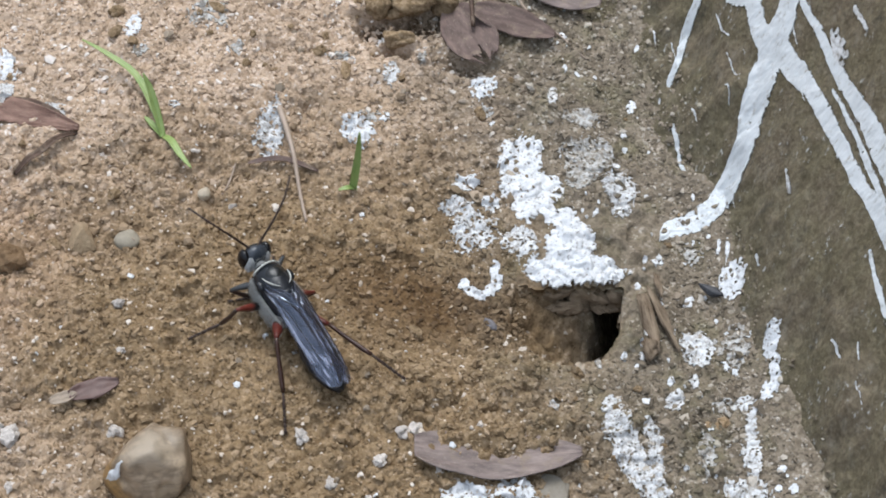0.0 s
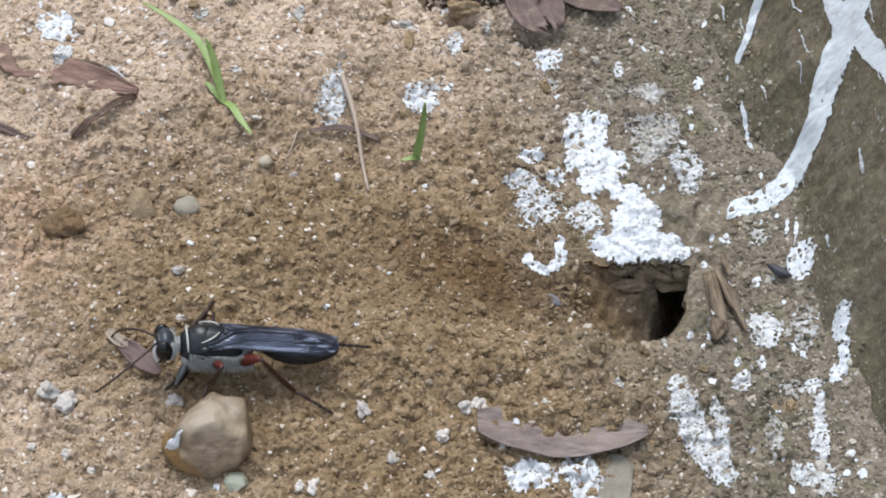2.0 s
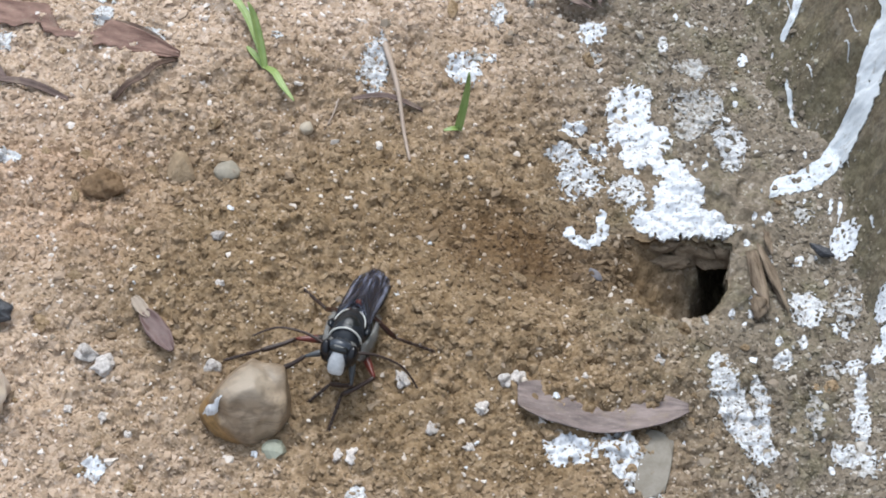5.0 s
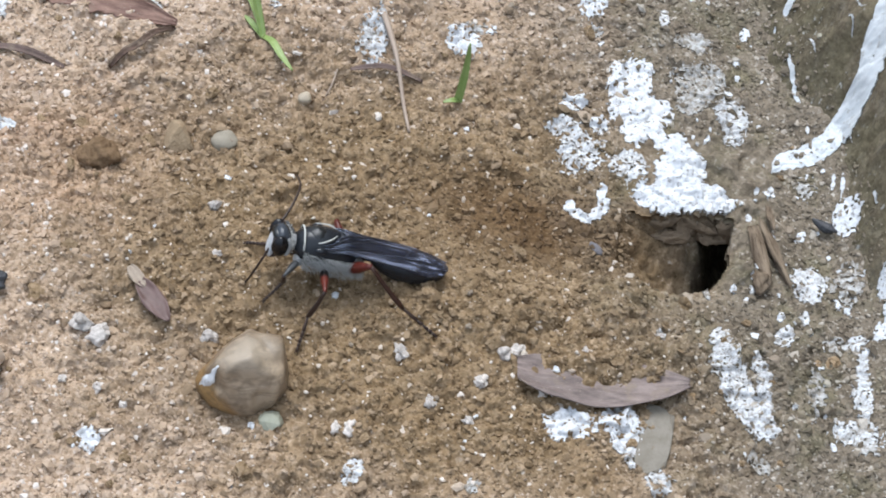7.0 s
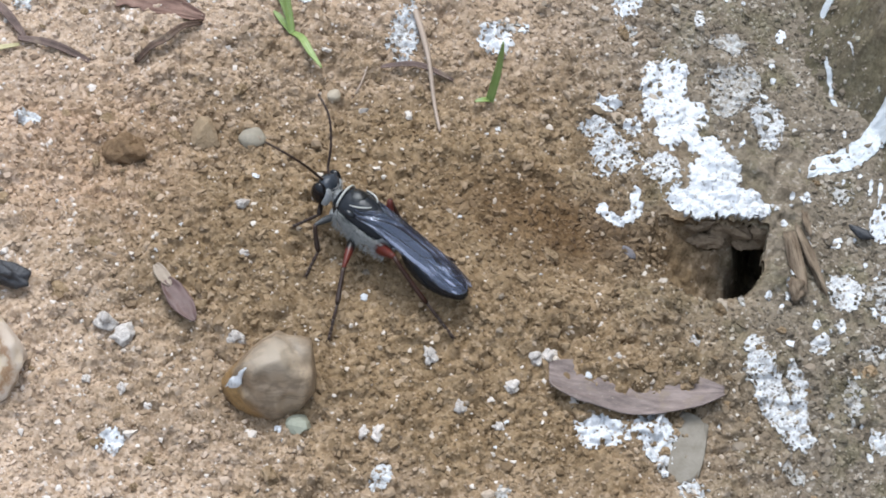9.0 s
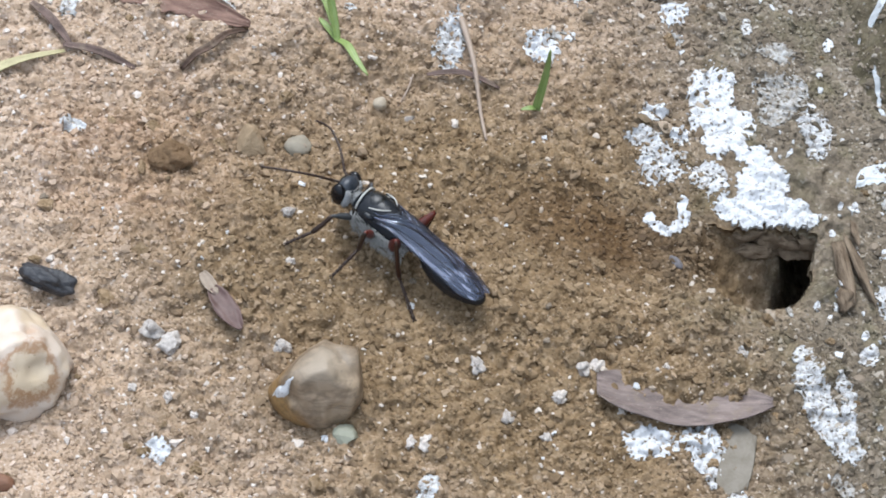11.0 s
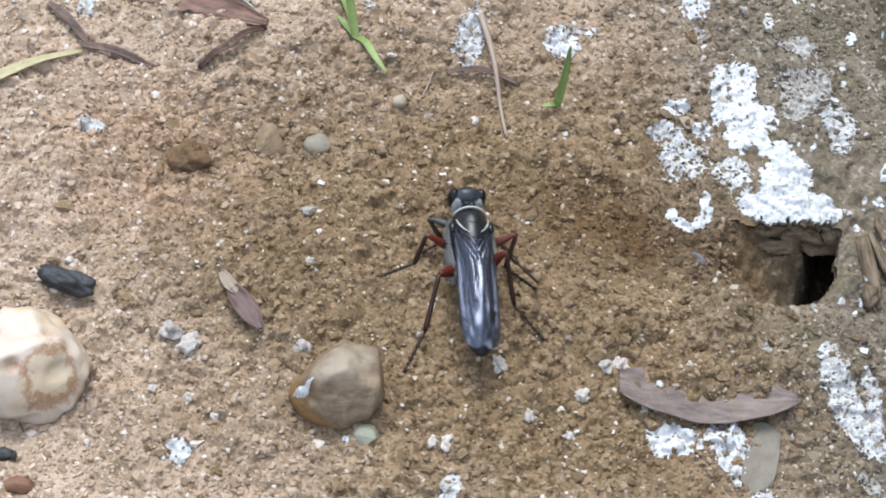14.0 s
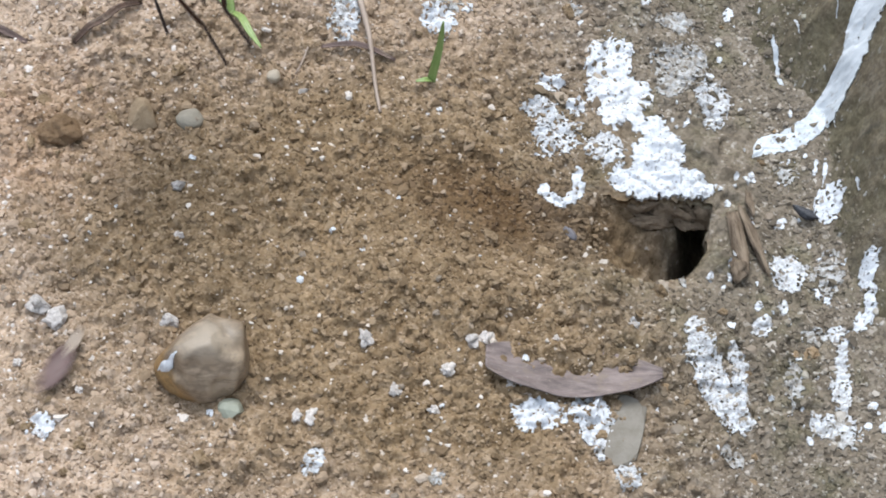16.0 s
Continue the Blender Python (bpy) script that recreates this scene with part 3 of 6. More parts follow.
def make_wall():
    """The foot of an old wall that leans back from the soil; a closed block."""
    gu = spread(-75, 55, 0.4, 600)
    arc = np.concatenate([np.arange(-9, 26, 0.17), 26 + np.cumsum(0.4 * 1.12 ** np.arange(1, 45))])
    u, s = np.meshgrid(gu, arc, indexing="ij")
    x, y = wall_place(u, s)
    z = wall_z(x, y)
    z[:, 0] = -30
    n, m = u.shape
    verts = np.stack([x, y, z], -1).reshape(-1, 3)
    back = []
    top = z[:, -1].max()
    for row, height in ((0, top), (1, -30.0)):
        bx, by = wall_place(gu, np.full(n, arc[-1] + 250))
        back.append(np.stack([bx, by, np.full(n, height)], -1))
    verts = np.concatenate([verts, *back])
    faces = sheet(gu, arc).tolist()
    b0, b1 = n * m, n * m + n
    for i in range(n - 1):
        faces.append([i * m + m - 1, (i + 1) * m + m - 1, b0 + i + 1, b0 + i])
        faces.append([b0 + i, b0 + i + 1, b1 + i + 1, b1 + i])
    faces.append([k for k in range(m)] + [b0, b1])
    faces.append(([(n - 1) * m + k for k in range(m)] + [b0 + n - 1, b1 + n - 1])[::-1])
    me = build("wall", verts, faces, WALL)
    bm = bmesh.new()
    bm.from_mesh(me)
    bmesh.ops.recalc_face_normals(bm, faces=bm.faces)
    bm.faces.ensure_lookup_table()
    for face in bm.faces[(n - 1) * (m - 1):]:
        face.smooth = False
    bm.to_mesh(me)
    bm.free()
    thing("wall", me, "weathered brown wall foot with green moss and dirt", "wall", kind="structure")


make_ground()
make_wall()

# ---- limewash splashed on soil and wall ----
spots = np.random.RandomState(5)


def islands(cell):
    """Numbers the joined groups of cells, edge to edge."""
    tag = np.zeros(cell.shape, int)
    count = 0
    for start in zip(*np.nonzero(cell)):
        if tag[start]:
            continue
        count += 1
        tag[start], todo = count, [start]
        while todo:
            a, b = todo.pop()
            for p in ((a + 1, b), (a - 1, b), (a, b + 1), (a, b - 1)):
                if 0 <= p[0] < cell.shape[0] and 0 <= p[1] < cell.shape[1] and cell[p] and not tag[p]:
                    tag[p] = count
                    todo.append(p)
    return tag, count


specks = []


def crust(name, x, y, z, keep, label, lean=(0.0, 0.0), material=None, thick=0.22):
    """Thin ragged crusts over a grid of places, each island a thing of its own; tiny ones are gathered as specks."""
    n, m = x.shape
    whole = keep[:-1, :-1] & keep[1:, :-1] & keep[:-1, 1:] & keep[1:, 1:]
    pad = np.pad(keep.astype(float), 1)
    soft = sum(pad[1 + a : n + 1 + a, 1 + b : m + 1 + b] for a in (-1, 0, 1) for b in (-1, 0, 1)) / 9
    lift = 0.05 + thick * step(0.3, 1.0, soft) * (0.3 + 1.2 * fbm(x, y, 0.7, 7, 3, 0.65))
    top = np.stack([x + lean[0] * lift, y + lean[1] * lift, z + lift], -1)
    low = np.stack([x - lean[0] * 0.2, y - lean[1] * 0.2, z - 0.25], -1)
    both = np.concatenate([top.reshape(-1, 3), low.reshape(-1, 3)])
    index = np.arange(n * m).reshape(n, m)
    tag, count = islands(whole)
    for number in range(1, count + 1):
        cell = tag == number
        i, j = np.nonzero(cell)
        faces = [np.stack([index[i, j], index[i + 1, j], index[i + 1, j + 1], index[i, j + 1]], 1)]
        padc = np.pad(cell, 1)
        for di, dj, (a, b) in ((-1, 0, ((0, 1), (0, 0))), (1, 0, ((1, 0), (1, 1))), (0, -1, ((0, 0), (1, 0))), (0, 1, ((1, 1), (0, 1)))):
            edge = ~padc[1 + i + di, 1 + j + dj]
            ei, ej = i[edge], j[edge]
            p, q = index[ei + a[0], ej + a[1]], index[ei + b[0], ej + b[1]]
            faces.append(np.stack([p, q, q + n * m, p + n * m], 1))
        faces = np.concatenate(faces)
        used = np.unique(faces)
        remap = np.zeros(len(both), int)
        remap[used] = np.arange(len(used))
        verts = both[used]
        if len(i) < 66:
            specks.append((verts, remap[faces]))
            continue
        mid = verts.mean(0)
        thing(name, build(name, verts - mid, remap[faces], material or LIME), label, "limewash", mm(*mid), "limewash splashes")


def gather_specks():
    verts, faces, n = [], [], 0
    for v, f in specks:
        verts.append(v), faces.append(f + n)
        n += len(v)
    thing("limewash_specks", build("limewash_specks", np.concatenate(verts), np.concatenate(faces), LIME), "tiny white limewash specks on soil and wall", "limewash", kind="stuff")


def lime_patch(cover, *ovals, ragged_by=1.0, film=False):
    """A splash on the soil: ovals (x, y, half width, half depth, turn); cover says how closed it is."""
    seed = int(spots.randint(1, 9999))
    r = max(max(o[2], o[3]) for o in ovals) * 1.35 + 0.6
    gx = np.arange(min(o[0] for o in ovals) - r, max(o[0] for o in ovals) + r, 0.14)
    gy = np.arange(min(o[1] for o in ovals) - r, max(o[1] for o in ovals) + r, 0.14)
    x, y = np.meshgrid(gx, gy, indexing="ij")
    field = np.full(x.shape, -9.0)
    for ox, oy, rx, ry, turn in ovals:
        c, s = math.cos(radians(turn)), math.sin(radians(turn))
        dx, dy = (x - ox) * c + (y - oy) * s, (y - oy) * c - (x - ox) * s
        field = np.maximum(field, 1 - np.sqrt((dx / rx / 1.15) ** 2 + (dy / ry / 1.15) ** 2))
    ragged = field + ragged_by * (fbm(x, y, min(3.0, r), seed, 5, 0.7) - 0.48) + (0.75 - 0.25 * cover) * (fbm(x, y, 0.42, seed + 9, 2, 0.6) - 0.5)
    holes = fbm(x, y, 0.40, seed + 3, 2, 0.6)
    keep = (ragged > 0.0) & (holes < 0.40 + 0.36 * cover + 0.3 * np.clip(field, 0, 0.5) + 0.08 * (cover > 0.9))
    whole = "white limewash splash crusted on the soil" if cover > 0.65 else "thin broken limewash splash on the soil"
    return crust("limewash_splash", x, y, np.maximum(ground_z(x, y, True, 0.0), wall_z(x, y)), keep, whole, material=FILM_LIME if film else LIME if cover > 0.76 else THIN_LIME if cover > 0.5 else FILM_LIME)


def lime_drip(cover, *line):
    """A run of limewash down the wall: a line of (along the wall, behind its foot, half width)."""
    seed = int(spots.randint(1, 9999))
    r = max(p[2] for p in line) + 1.0
    gu = np.arange(min(p[0] for p in line) - r, max(p[0] for p in line) + r, 0.14)
    gs = np.arange(min(p[1] for p in line) - r, max(p[1] for p in line) + r * 0.6, 0.07)
    u, s = np.meshgrid(gu, gs, indexing="ij")
    x, y = wall_place(u, s)
    steep = lambda k: rise(k) + 0.4 * k
    w = steep(s)
    field = np.full(u.shape, -9.0)
    for (u0, s0, r0), (u1, s1, r1) in zip(line, line[1:]):
        w0, w1 = steep(s0), steep(s1)
        span = (u1 - u0) ** 2 + (w1 - w0) ** 2 + 1e-9
        k = np.clip(((u - u0) * (u1 - u0) + (w - w0) * (w1 - w0)) / span, 0, 1)
        d = np.hypot(u - u0 - k * (u1 - u0), w - w0 - k * (w1 - w0))
        field = np.maximum(field, 1 - d / (1.15 * (r0 + k * (r1 - r0))))
    ragged = field + 0.7 * (fbm(u, w, 2.6, seed, 5, 0.65) - 0.47) + 0.22 * (fbm(u * 1.8, w * 0.7, 0.8, seed + 5, 3, 0.7) - 0.5)
    keep = (ragged > 0.05) & (fbm(u, w, 1.0, seed + 3, 3, 0.65) < 0.30 + 0.5 * cover + 0.3 * np.clip(field, 0, 0.5))
    z = np.maximum(ground_z(x, y), wall_z(x, y))
    return crust("limewash_drip", x, y, z, keep, "white limewash drip run down the mossy wall", (-0.85, -0.3), RUN_LIME if cover > 0.65 else THIN_LIME, 0.15)


lime_patch(0.95, (9.6, 17.6, 2.8, 4.6, 0), (10.3, 13.0, 3.1, 3.0, 0), (13.8, 13.2, 2.4, 2.5, 0), (11.2, 9.6, 1.9, 2.7, 0), (13.9, 10.3, 1.5, 2.2, 0), ragged_by=0.55)
lime_patch(0.95, (17.3, 7.2, 1.7, 2.6, 0), (14.9, 8.2, 0.8, 1.6, 0), (18.0, 3.2, 3.1, 4.2, 0), (16.6, -1.2, 4.4, 2.2, 0), (21.6, -0.9, 4.0, 2.2, 0), (24.2, -1.0, 1.6, 1.6, 0), ragged_by=0.5)
lime_patch(0.80, (1.9, 12.0, 1.6, 1.4, 0))
lime_patch(0.75, (1.1, 8.3, 2.0, 1.5, 0), (2.3, 6.9, 1.2, 1.3, 0))
lime_patch(0.55, (4.0, 4.2, 3.0, 2.9, 0))
lime_patch(0.80, (6.2, 9.3, 1.2, 1.1, 0))
lime_patch(0.60, (10.8, 2.7, 2.2, 2.9, 0))
lime_patch(0.78, (19.6, 19.6, 3.2, 3.4, 0), (18.6, 16.0, 1.8, 2.4, 0), film=True)
lime_patch(0.74, (24.7, 14.4, 2.2, 2.8, 0), (25.0, 11.2, 1.3, 1.9, 0), ragged_by=0.7)
lime_patch(0.72, (17.6, 27.2, 2.8, 1.6, 0), film=True)
lime_patch(0.70, (13.5, 29.8, 0.8, 2.1, 0))
lime_patch(0.80, (25.4, 30.3, 0.7, 1.0, 0))
lime_patch(0.80, (2.9, 30.8, 2.1, 2.1, 0))
lime_patch(0.60, (-11.1, 30.5, 1.2, 2.1, 0))
lime_patch(0.50, (-19.1, 32.5, 1.7, 1.1, 0))
lime_patch(0.72, (-27.3, 16.9, 1.9, 4.4, 0))
lime_patch(0.88, (-14.9, 19.2, 2.2, 2.5, 0))
lime_patch(0.45, (-12.6, 22.4, 2.0, 0.8, 0))
lime_patch(0.95, (3.6, -4.7, 0.8, 1.1, 0), (4.6, -5.7, 1.0, 0.9, 0), (6.0, -6.0, 1.2, 0.8, 0), (7.3, -5.3, 1.0, 1.0, 0), (8.1, -4.0, 0.8, 1.4, 0), (7.7, -2.2, 0.6, 1.4, 0), ragged_by=0.6)
lime_patch(0.80, (-67.9, 23.6, 1.2, 2.1, 0))
lime_patch(0.70, (-66.7, 18.1, 1.0, 2.1, 0))
lime_patch(0.70, (-59.2, 16.1, 1.6, 1.9, 0))
lime_patch(0.80, (-50.6, 33.9, 1.1, 2.3, 0))
lime_patch(0.40, (-39.8, 38.5, 3.3, 2.4, 0))
lime_patch(0.70, (-41.9, 19.9, 0.8, 0.9, 0))
lime_patch(0.60, (-12.9, 38.3, 0.8, 1.0, 0))
lime_patch(0.50, (-6.6, 34.3, 0.8, 1.5, 0))
lime_patch(0.40, (-34.5, 32.1, 0.9, 1.1, 0))
lime_patch(0.85, (-69.2, 23.2, 2.2, 2.7, 0))
lime_patch(0.70, (-67.0, 18.0, 1.3, 2.1, 0))
lime_patch(0.60, (-79.6, 10.3, 1.4, 1.5, 0))
lime_patch(0.60, (-74.2, -9.6, 1.2, 1.0, 0))
lime_patch(0.60, (-74.0, -9.5, 1.9, 1.0, 0))
lime_patch(0.50, (-79.8, 10.4, 1.1, 1.3, 0))
lime_patch(0.75, (37.0, -11.1, 2.3, 2.3, 30), (37.5, -13.2, 1.6, 1.1, 0))
lime_patch(0.50, (42.2, -11.4, 1.9, 2.9, 0))
lime_patch(0.80, (46.6, -11.6, 0.9, 2.3, 0), (47.2, -15.4, 0.6, 2.3, 0), (47.5, -17.5, 0.7, 1.3, 0), (46.5, -18.6, 0.9, 1.5, 0))
lime_patch(0.72, (44.0, -19.8, 1.1, 1.1, 0), (44.8, -22.7, 0.8, 2.5, 0), (44.8, -26.5, 1.2, 2.5, 0), (45.4, -29.0, 1.1, 1.9, 0))
lime_patch(0.75, (25.6, -22.6, 1.3, 1.9, 0), (26.4, -25.7, 1.7, 2.7, 0), (28.1, -28.6, 2.0, 2.7, 0), (29.8, -31.9, 2.3, 2.9, 0), (31.5, -34.7, 2.3, 2.1, 0))
lime_patch(0.70, (31.0, -25.0, 1.0, 1.5, 0), (31.9, -28.0, 0.9, 2.9, 0), (32.5, -31.5, 1.1, 2.3, 0))
lime_patch(0.70, (34.3, -20.2, 1.1, 1.7, -30))
lime_patch(0.70, (36.7, -17.0, 0.8, 1.0, 0))
lime_patch(0.45, (39.0, -27.9, 1.2, 3.4, 0))
lime_patch(0.50, (41.3, -20.4, 1.6, 1.0, 0))
lime_patch(0.60, (44.4, -33.3, 3.0, 1.7, 0))
lime_patch(0.90, (41.1, -1.2, 1.4, 2.5, 0))
lime_patch(0.80, (39.0, 4.4, 0.3, 1.3, 0))
lime_patch(0.80, (40.2, 3.8, 0.3, 1.5, 0))
lime_patch(0.40, (35.6, 3.9, 1.2, 1.9, 0))
lime_patch(0.75, (17.7, -23.9, 0.7, 0.9, 0))
lime_patch(0.40, (23.4, -15.6, 0.5, 1.1, 0))
lime_patch(0.93, (7.5, -39.1, 3.4, 1.7, 0), (5.7, -40.0, 1.6, 1.9, 0))
lime_patch(0.92, (13.4, -37.7, 2.2, 2.1, 0), (14.4, -40.1, 1.4, 2.5, 0), (15.2, -40.8, 0.9, 1.9, 0))
lime_patch(0.60, (15.8, -41.1, 1.1, 3.2, 0))
lime_patch(0.55, (19.4, -46.1, 1.7, 1.9, 0))
lime_patch(0.50, (45.2, -34.1, 2.3, 2.1, 0))
lime_patch(0.50, (32.1, -39.9, 1.4, 1.7, 0))
lime_patch(0.60, (-18.9, -51.7, 1.1, 1.5, 0))
lime_patch(0.55, (-19.2, -52.2, 1.1, 1.7, 0))
lime_patch(0.80, (-52.4, -53.7, 1.6, 1.5, 0))
lime_patch(0.50, (-48.5, 29.2, 1.1, 1.1, 0))
lime_patch(0.50, (-35.4, 31.7, 1.2, 1.1, 0))
lime_patch(0.40, (3.8, 26.6, 0.9, 1.3, 0))
lime_patch(0.50, (-4.0, -50.9, 0.9, 1.1, 0))
lime_drip(0.97, (14.0, 17.0, 1.7), (7.5, 14.0, 1.9), (5.0, 12.3, 2.4), (3.0, 10.9, 2.8), (1.5, 9.6, 2.8), (-0.7, 8.2, 2.6), (-3.7, 6.8, 2.2), (-5.2, 5.7, 2.0), (-6.8, 4.3, 1.9), (-8.3, 2.6, 1.9), (-9.0, 0.2, 1.7), (-9.0, -3.2, 1.5), (-8.9, -5.5, 1.35), (-8.9, -8.0, 1.2))
lime_drip(0.97, (18.0, 10.0, 1.6), (13.3, 11.3, 1.8), (8.2, 10.9, 1.9), (3.5, 11.2, 2.3))
lime_drip(0.93, (4.0, 11.8, 2.2), (-1.5, 12.3, 1.9), (-7.5, 12.8, 1.5), (-16.0, 13.1, 1.4), (-23.5, 13.4, 1.3), (-28.6, 13.8, 1.3), (-34.0, 13.8, 1.3))
lime_drip(0.82, (9.0, 14.9, 0.6), (5.2, 14.8, 0.7), (-1.3, 15.0, 0.9), (-6.9, 15.0, 1.1), (-12.9, 15.3, 1.2), (-20.4, 15.7, 1.9), (-24.6, 15.8, 1.9), (-32.0, 15.6, 1.5))
lime_drip(0.78, (-9.7, 14.2, 0.4), (-16.8, 14.5, 0.55), (-24.2, 14.5, 0.7), (-30.0, 14.4, 0.7))
lime_drip(0.55, (-3.0, 15.9, 1.1), (-6.5, 15.7, 1.4))
lime_drip(0.93, (23.5, 8.0, 0.9), (21.7, 7.3, 0.95), (19.9, 5.6, 0.9), (17.0, 4.2, 0.8), (14.6, 2.3, 0.6))
lime_drip(0.75, (7.1, 0.7, 0.27), (4.3, 0.5, 0.31), (1.0, 0.2, 0.31), (-0.4, 0.2, 0.31))
lime_drip(0.60, (24.0, 2.5, 0.23), (22.2, 2.3, 0.23))
lime_drip(0.60, (17.2, 8.5, 0.23), (12.2, 8.6, 0.23))
lime_drip(0.60, (10.0, 7.8, 0.23), (5.2, 7.6, 0.27))
lime_drip(0.60, (-13.3, 8.6, 0.31), (-16.4, 8.2, 0.39))
lime_drip(0.60, (-39.6, 6.9, 0.31), (-42.2, 7.1, 0.31))
lime_drip(0.60, (-42.4, 8.9, 0.31), (-44.5, 8.3, 0.23))
lime_drip(0.70, (-33.3, 12.2, 0.47), (-37.9, 11.7, 0.62), (-42.0, 11.5, 0.62))
lime_drip(0.60, (-3.1, 17.8, 0.54), (-6.9, 17.9, 0.39))

drops = random.Random(19)
for _ in range(100):
    along_wall, back = drops.uniform(-55, 40), drops.gauss(-8, 8)
    px, py = wall_place(along_wall, back)
    if back < 1.5 and math.hypot(px - 22, py + 8) > 7:
        r = drops.choice((0.22, 0.25, 0.3, 0.35, 0.45, 0.6))
        lime_patch(0.9, (px, py, r, r * drops.uniform(1.0, 1.8), drops.uniform(-30, 30)))
for _ in range(35):
    px, py, r = drops.uniform(-92, 20), drops.uniform(-62, 50), drops.choice((0.25, 0.3, 0.4, 0.5))
    lime_patch(0.8, (px, py, r, r, 0))
for _ in range(10):
    along_wall, back = drops.uniform(-48, 30), drops.uniform(2.5, 20)
    wide, far = drops.uniform(0.2, 0.34), drops.uniform(1.5, 5.0)
    lime_drip(0.64, (along_wall, back, wide), (along_wall - far, back - 0.08 * far, wide * 0.6))
gather_specks()

# ---- stones, leaves, grass ----


def lump(r, seed, sub=3, rough=0.25, facets=0, planes=(), dents=()):
    """A stone: a ball with broad dents, then fine ones, and a few cut faces."""
    bm = bmesh.new()
    bmesh.ops.create_icosphere(bm, subdivisions=sub, radius=1.0)
    rnd = random.Random(seed)
    shift = Vector((rnd.uniform(-50, 50), rnd.uniform(-50, 50), rnd.uniform(-50, 50)))
    cuts = [(Vector((rnd.gauss(0, 1), rnd.gauss(0, 1), rnd.gauss(0, 0.8))).normalized(), rnd.uniform(0.62, 0.85)) for _ in range(facets)]
    cuts += [(Vector(n).normalized(), d) for n, d in planes]
    for v in bm.verts:
        p = v.co.copy()
        p *= 1 + rough * noise.noise(p * 1.3 + shift) * 1.6 + rough * 0.4 * noise.noise(p * 3.7 + shift) + max(0.0, rough - 0.3) * (0.5 * noise.noise(p * 8.0 + shift) + 0.45 * noise.noise(p * 17.0 + shift))
        for n, d in cuts:
            over = p.dot(n) - d
            if over > 0:
                p -= n * over * 0.78
        for way, wide, deep in dents:
            off = p.normalized().angle(Vector(way).normalized())
            p *= 1 - deep * float(1 - step(0.35, 1.0, off / wide)) + 0.07 * deep * math.exp(-(((off / wide - 1.05) / 0.22) ** 2))
        v.co = Vector((p.x * r[0], p.y * r[1], p.z * r[2])) * 0.001
    me = bpy.data.meshes.new("lump")
    bm.to_mesh(me)
    bm.free()
    me.polygons.foreach_set("use_smooth", [True] * len(me.polygons))
    return me


def stone(name, at, r, seed, material, label, category="stone", turn=0, group="", sub=3, rough=0.25, facets=0, sink=0.35, base=None, sharp=False):
    me = lump(r, seed, sub, rough, facets=facets)
    if sharp:
        me.polygons.foreach_set("use_smooth", [False] * len(me.polygons))
    me.materials.append(material)
    z = (float(ground_z(at[0], at[1], False)) if base is None else base) + r[2] * (1 - 2 * sink)
    return thing(name, me, label, category, mm(at[0], at[1], z, 0, 0, turn), group)


def leaf_shape(length, width, curl, seed, thick=0.16, lobes=0.0, n=34, m=12, cup=0.0, keep=None):
    """A dead leaf along x with a midrib, curled rim and torn edge; keep(a, b) may cut it."""
    s = Shape()
    grid = {}
    for side in (0, 1):
        for i in range(n + 1):
            a = i / n
            half = width * 0.5 * (math.sin(math.pi * (0.04 + 0.93 * a)) ** (0.42 if a < 0.5 else 0.75)) * (1 + lobes * math.sin(a * 17 + seed))
            for j in range(m + 1):
                b = 2 * j / m - 1
                y = b * half * (1 + 0.05 * noise.noise(Vector((a * 6, b * 2, seed))))
                z = curl * b * b * (0.5 + 0.8 * noise.noise(Vector((a * 3, b, seed + 3.3)))) + cup * (2 * a - 1) ** 2 + 0.25 * noise.noise(Vector((a * 5, b * 3, seed + 7.1)))
                z += 0.12 * math.exp(-((b / 0.08) ** 2)) - 0.05 * abs(math.sin((a * 14 + abs(b) * 3) * 2))
                grid[side, i, j] = len(s.v)
                s.v.append((length * (a - 0.5), y, z - side * thick))
    ok = lambda i, j: 0 <= i < n and 0 <= j < m and (keep is None or keep((i + 0.5) / n, 2 * (j + 0.5) / m - 1))
    for i in range(n):
        for j in range(m):
            if not ok(i, j):
                continue
            c = [(i, j), (i + 1, j), (i + 1, j + 1), (i, j + 1)]
            s.f.append(tuple(grid[0, *p] for p in c))
            s.f.append(tuple(grid[1, *p] for p in reversed(c)))
            for (di, dj), (p, q) in (((0, -1), (c[0], c[1])), ((1, 0), (c[1], c[2])), ((0, 1), (c[2], c[3])), ((-1, 0), (c[3], c[0]))):
                if not ok(i + di, j + dj):
                    s.f.append((grid[0, *q], grid[0, *p], grid[1, *p], grid[1, *q]))
    return s


def ribbon(points, widths, thick=0.12, fold=0.25):
    """A blade or strip along points, creased along its middle."""
    s = Shape()
    pts = [Vector(p) for p in points]
    rings = []
    for i, p in enumerate(pts):
        way = (pts[min(i + 1, len(pts) - 1)] - pts[max(i - 1, 0)]).normalized()
        side = way.cross(Vector((0, 0, 1)))
        side = side.normalized() if side.length > 1e-3 else Vector((1, 0, 0))
        up = side.cross(way)
        w = widths[i] * 0.5
        ring = [p - side * w + up * fold * w, p - side * w * 0.5 + up * fold * w * 0.3, p, p + side * w * 0.5 + up * fold * w * 0.3, p + side * w + up * fold * w]
        rings.append(ring + [q - up * thick for q in reversed(ring)])
    return s.tube_rings(rings)


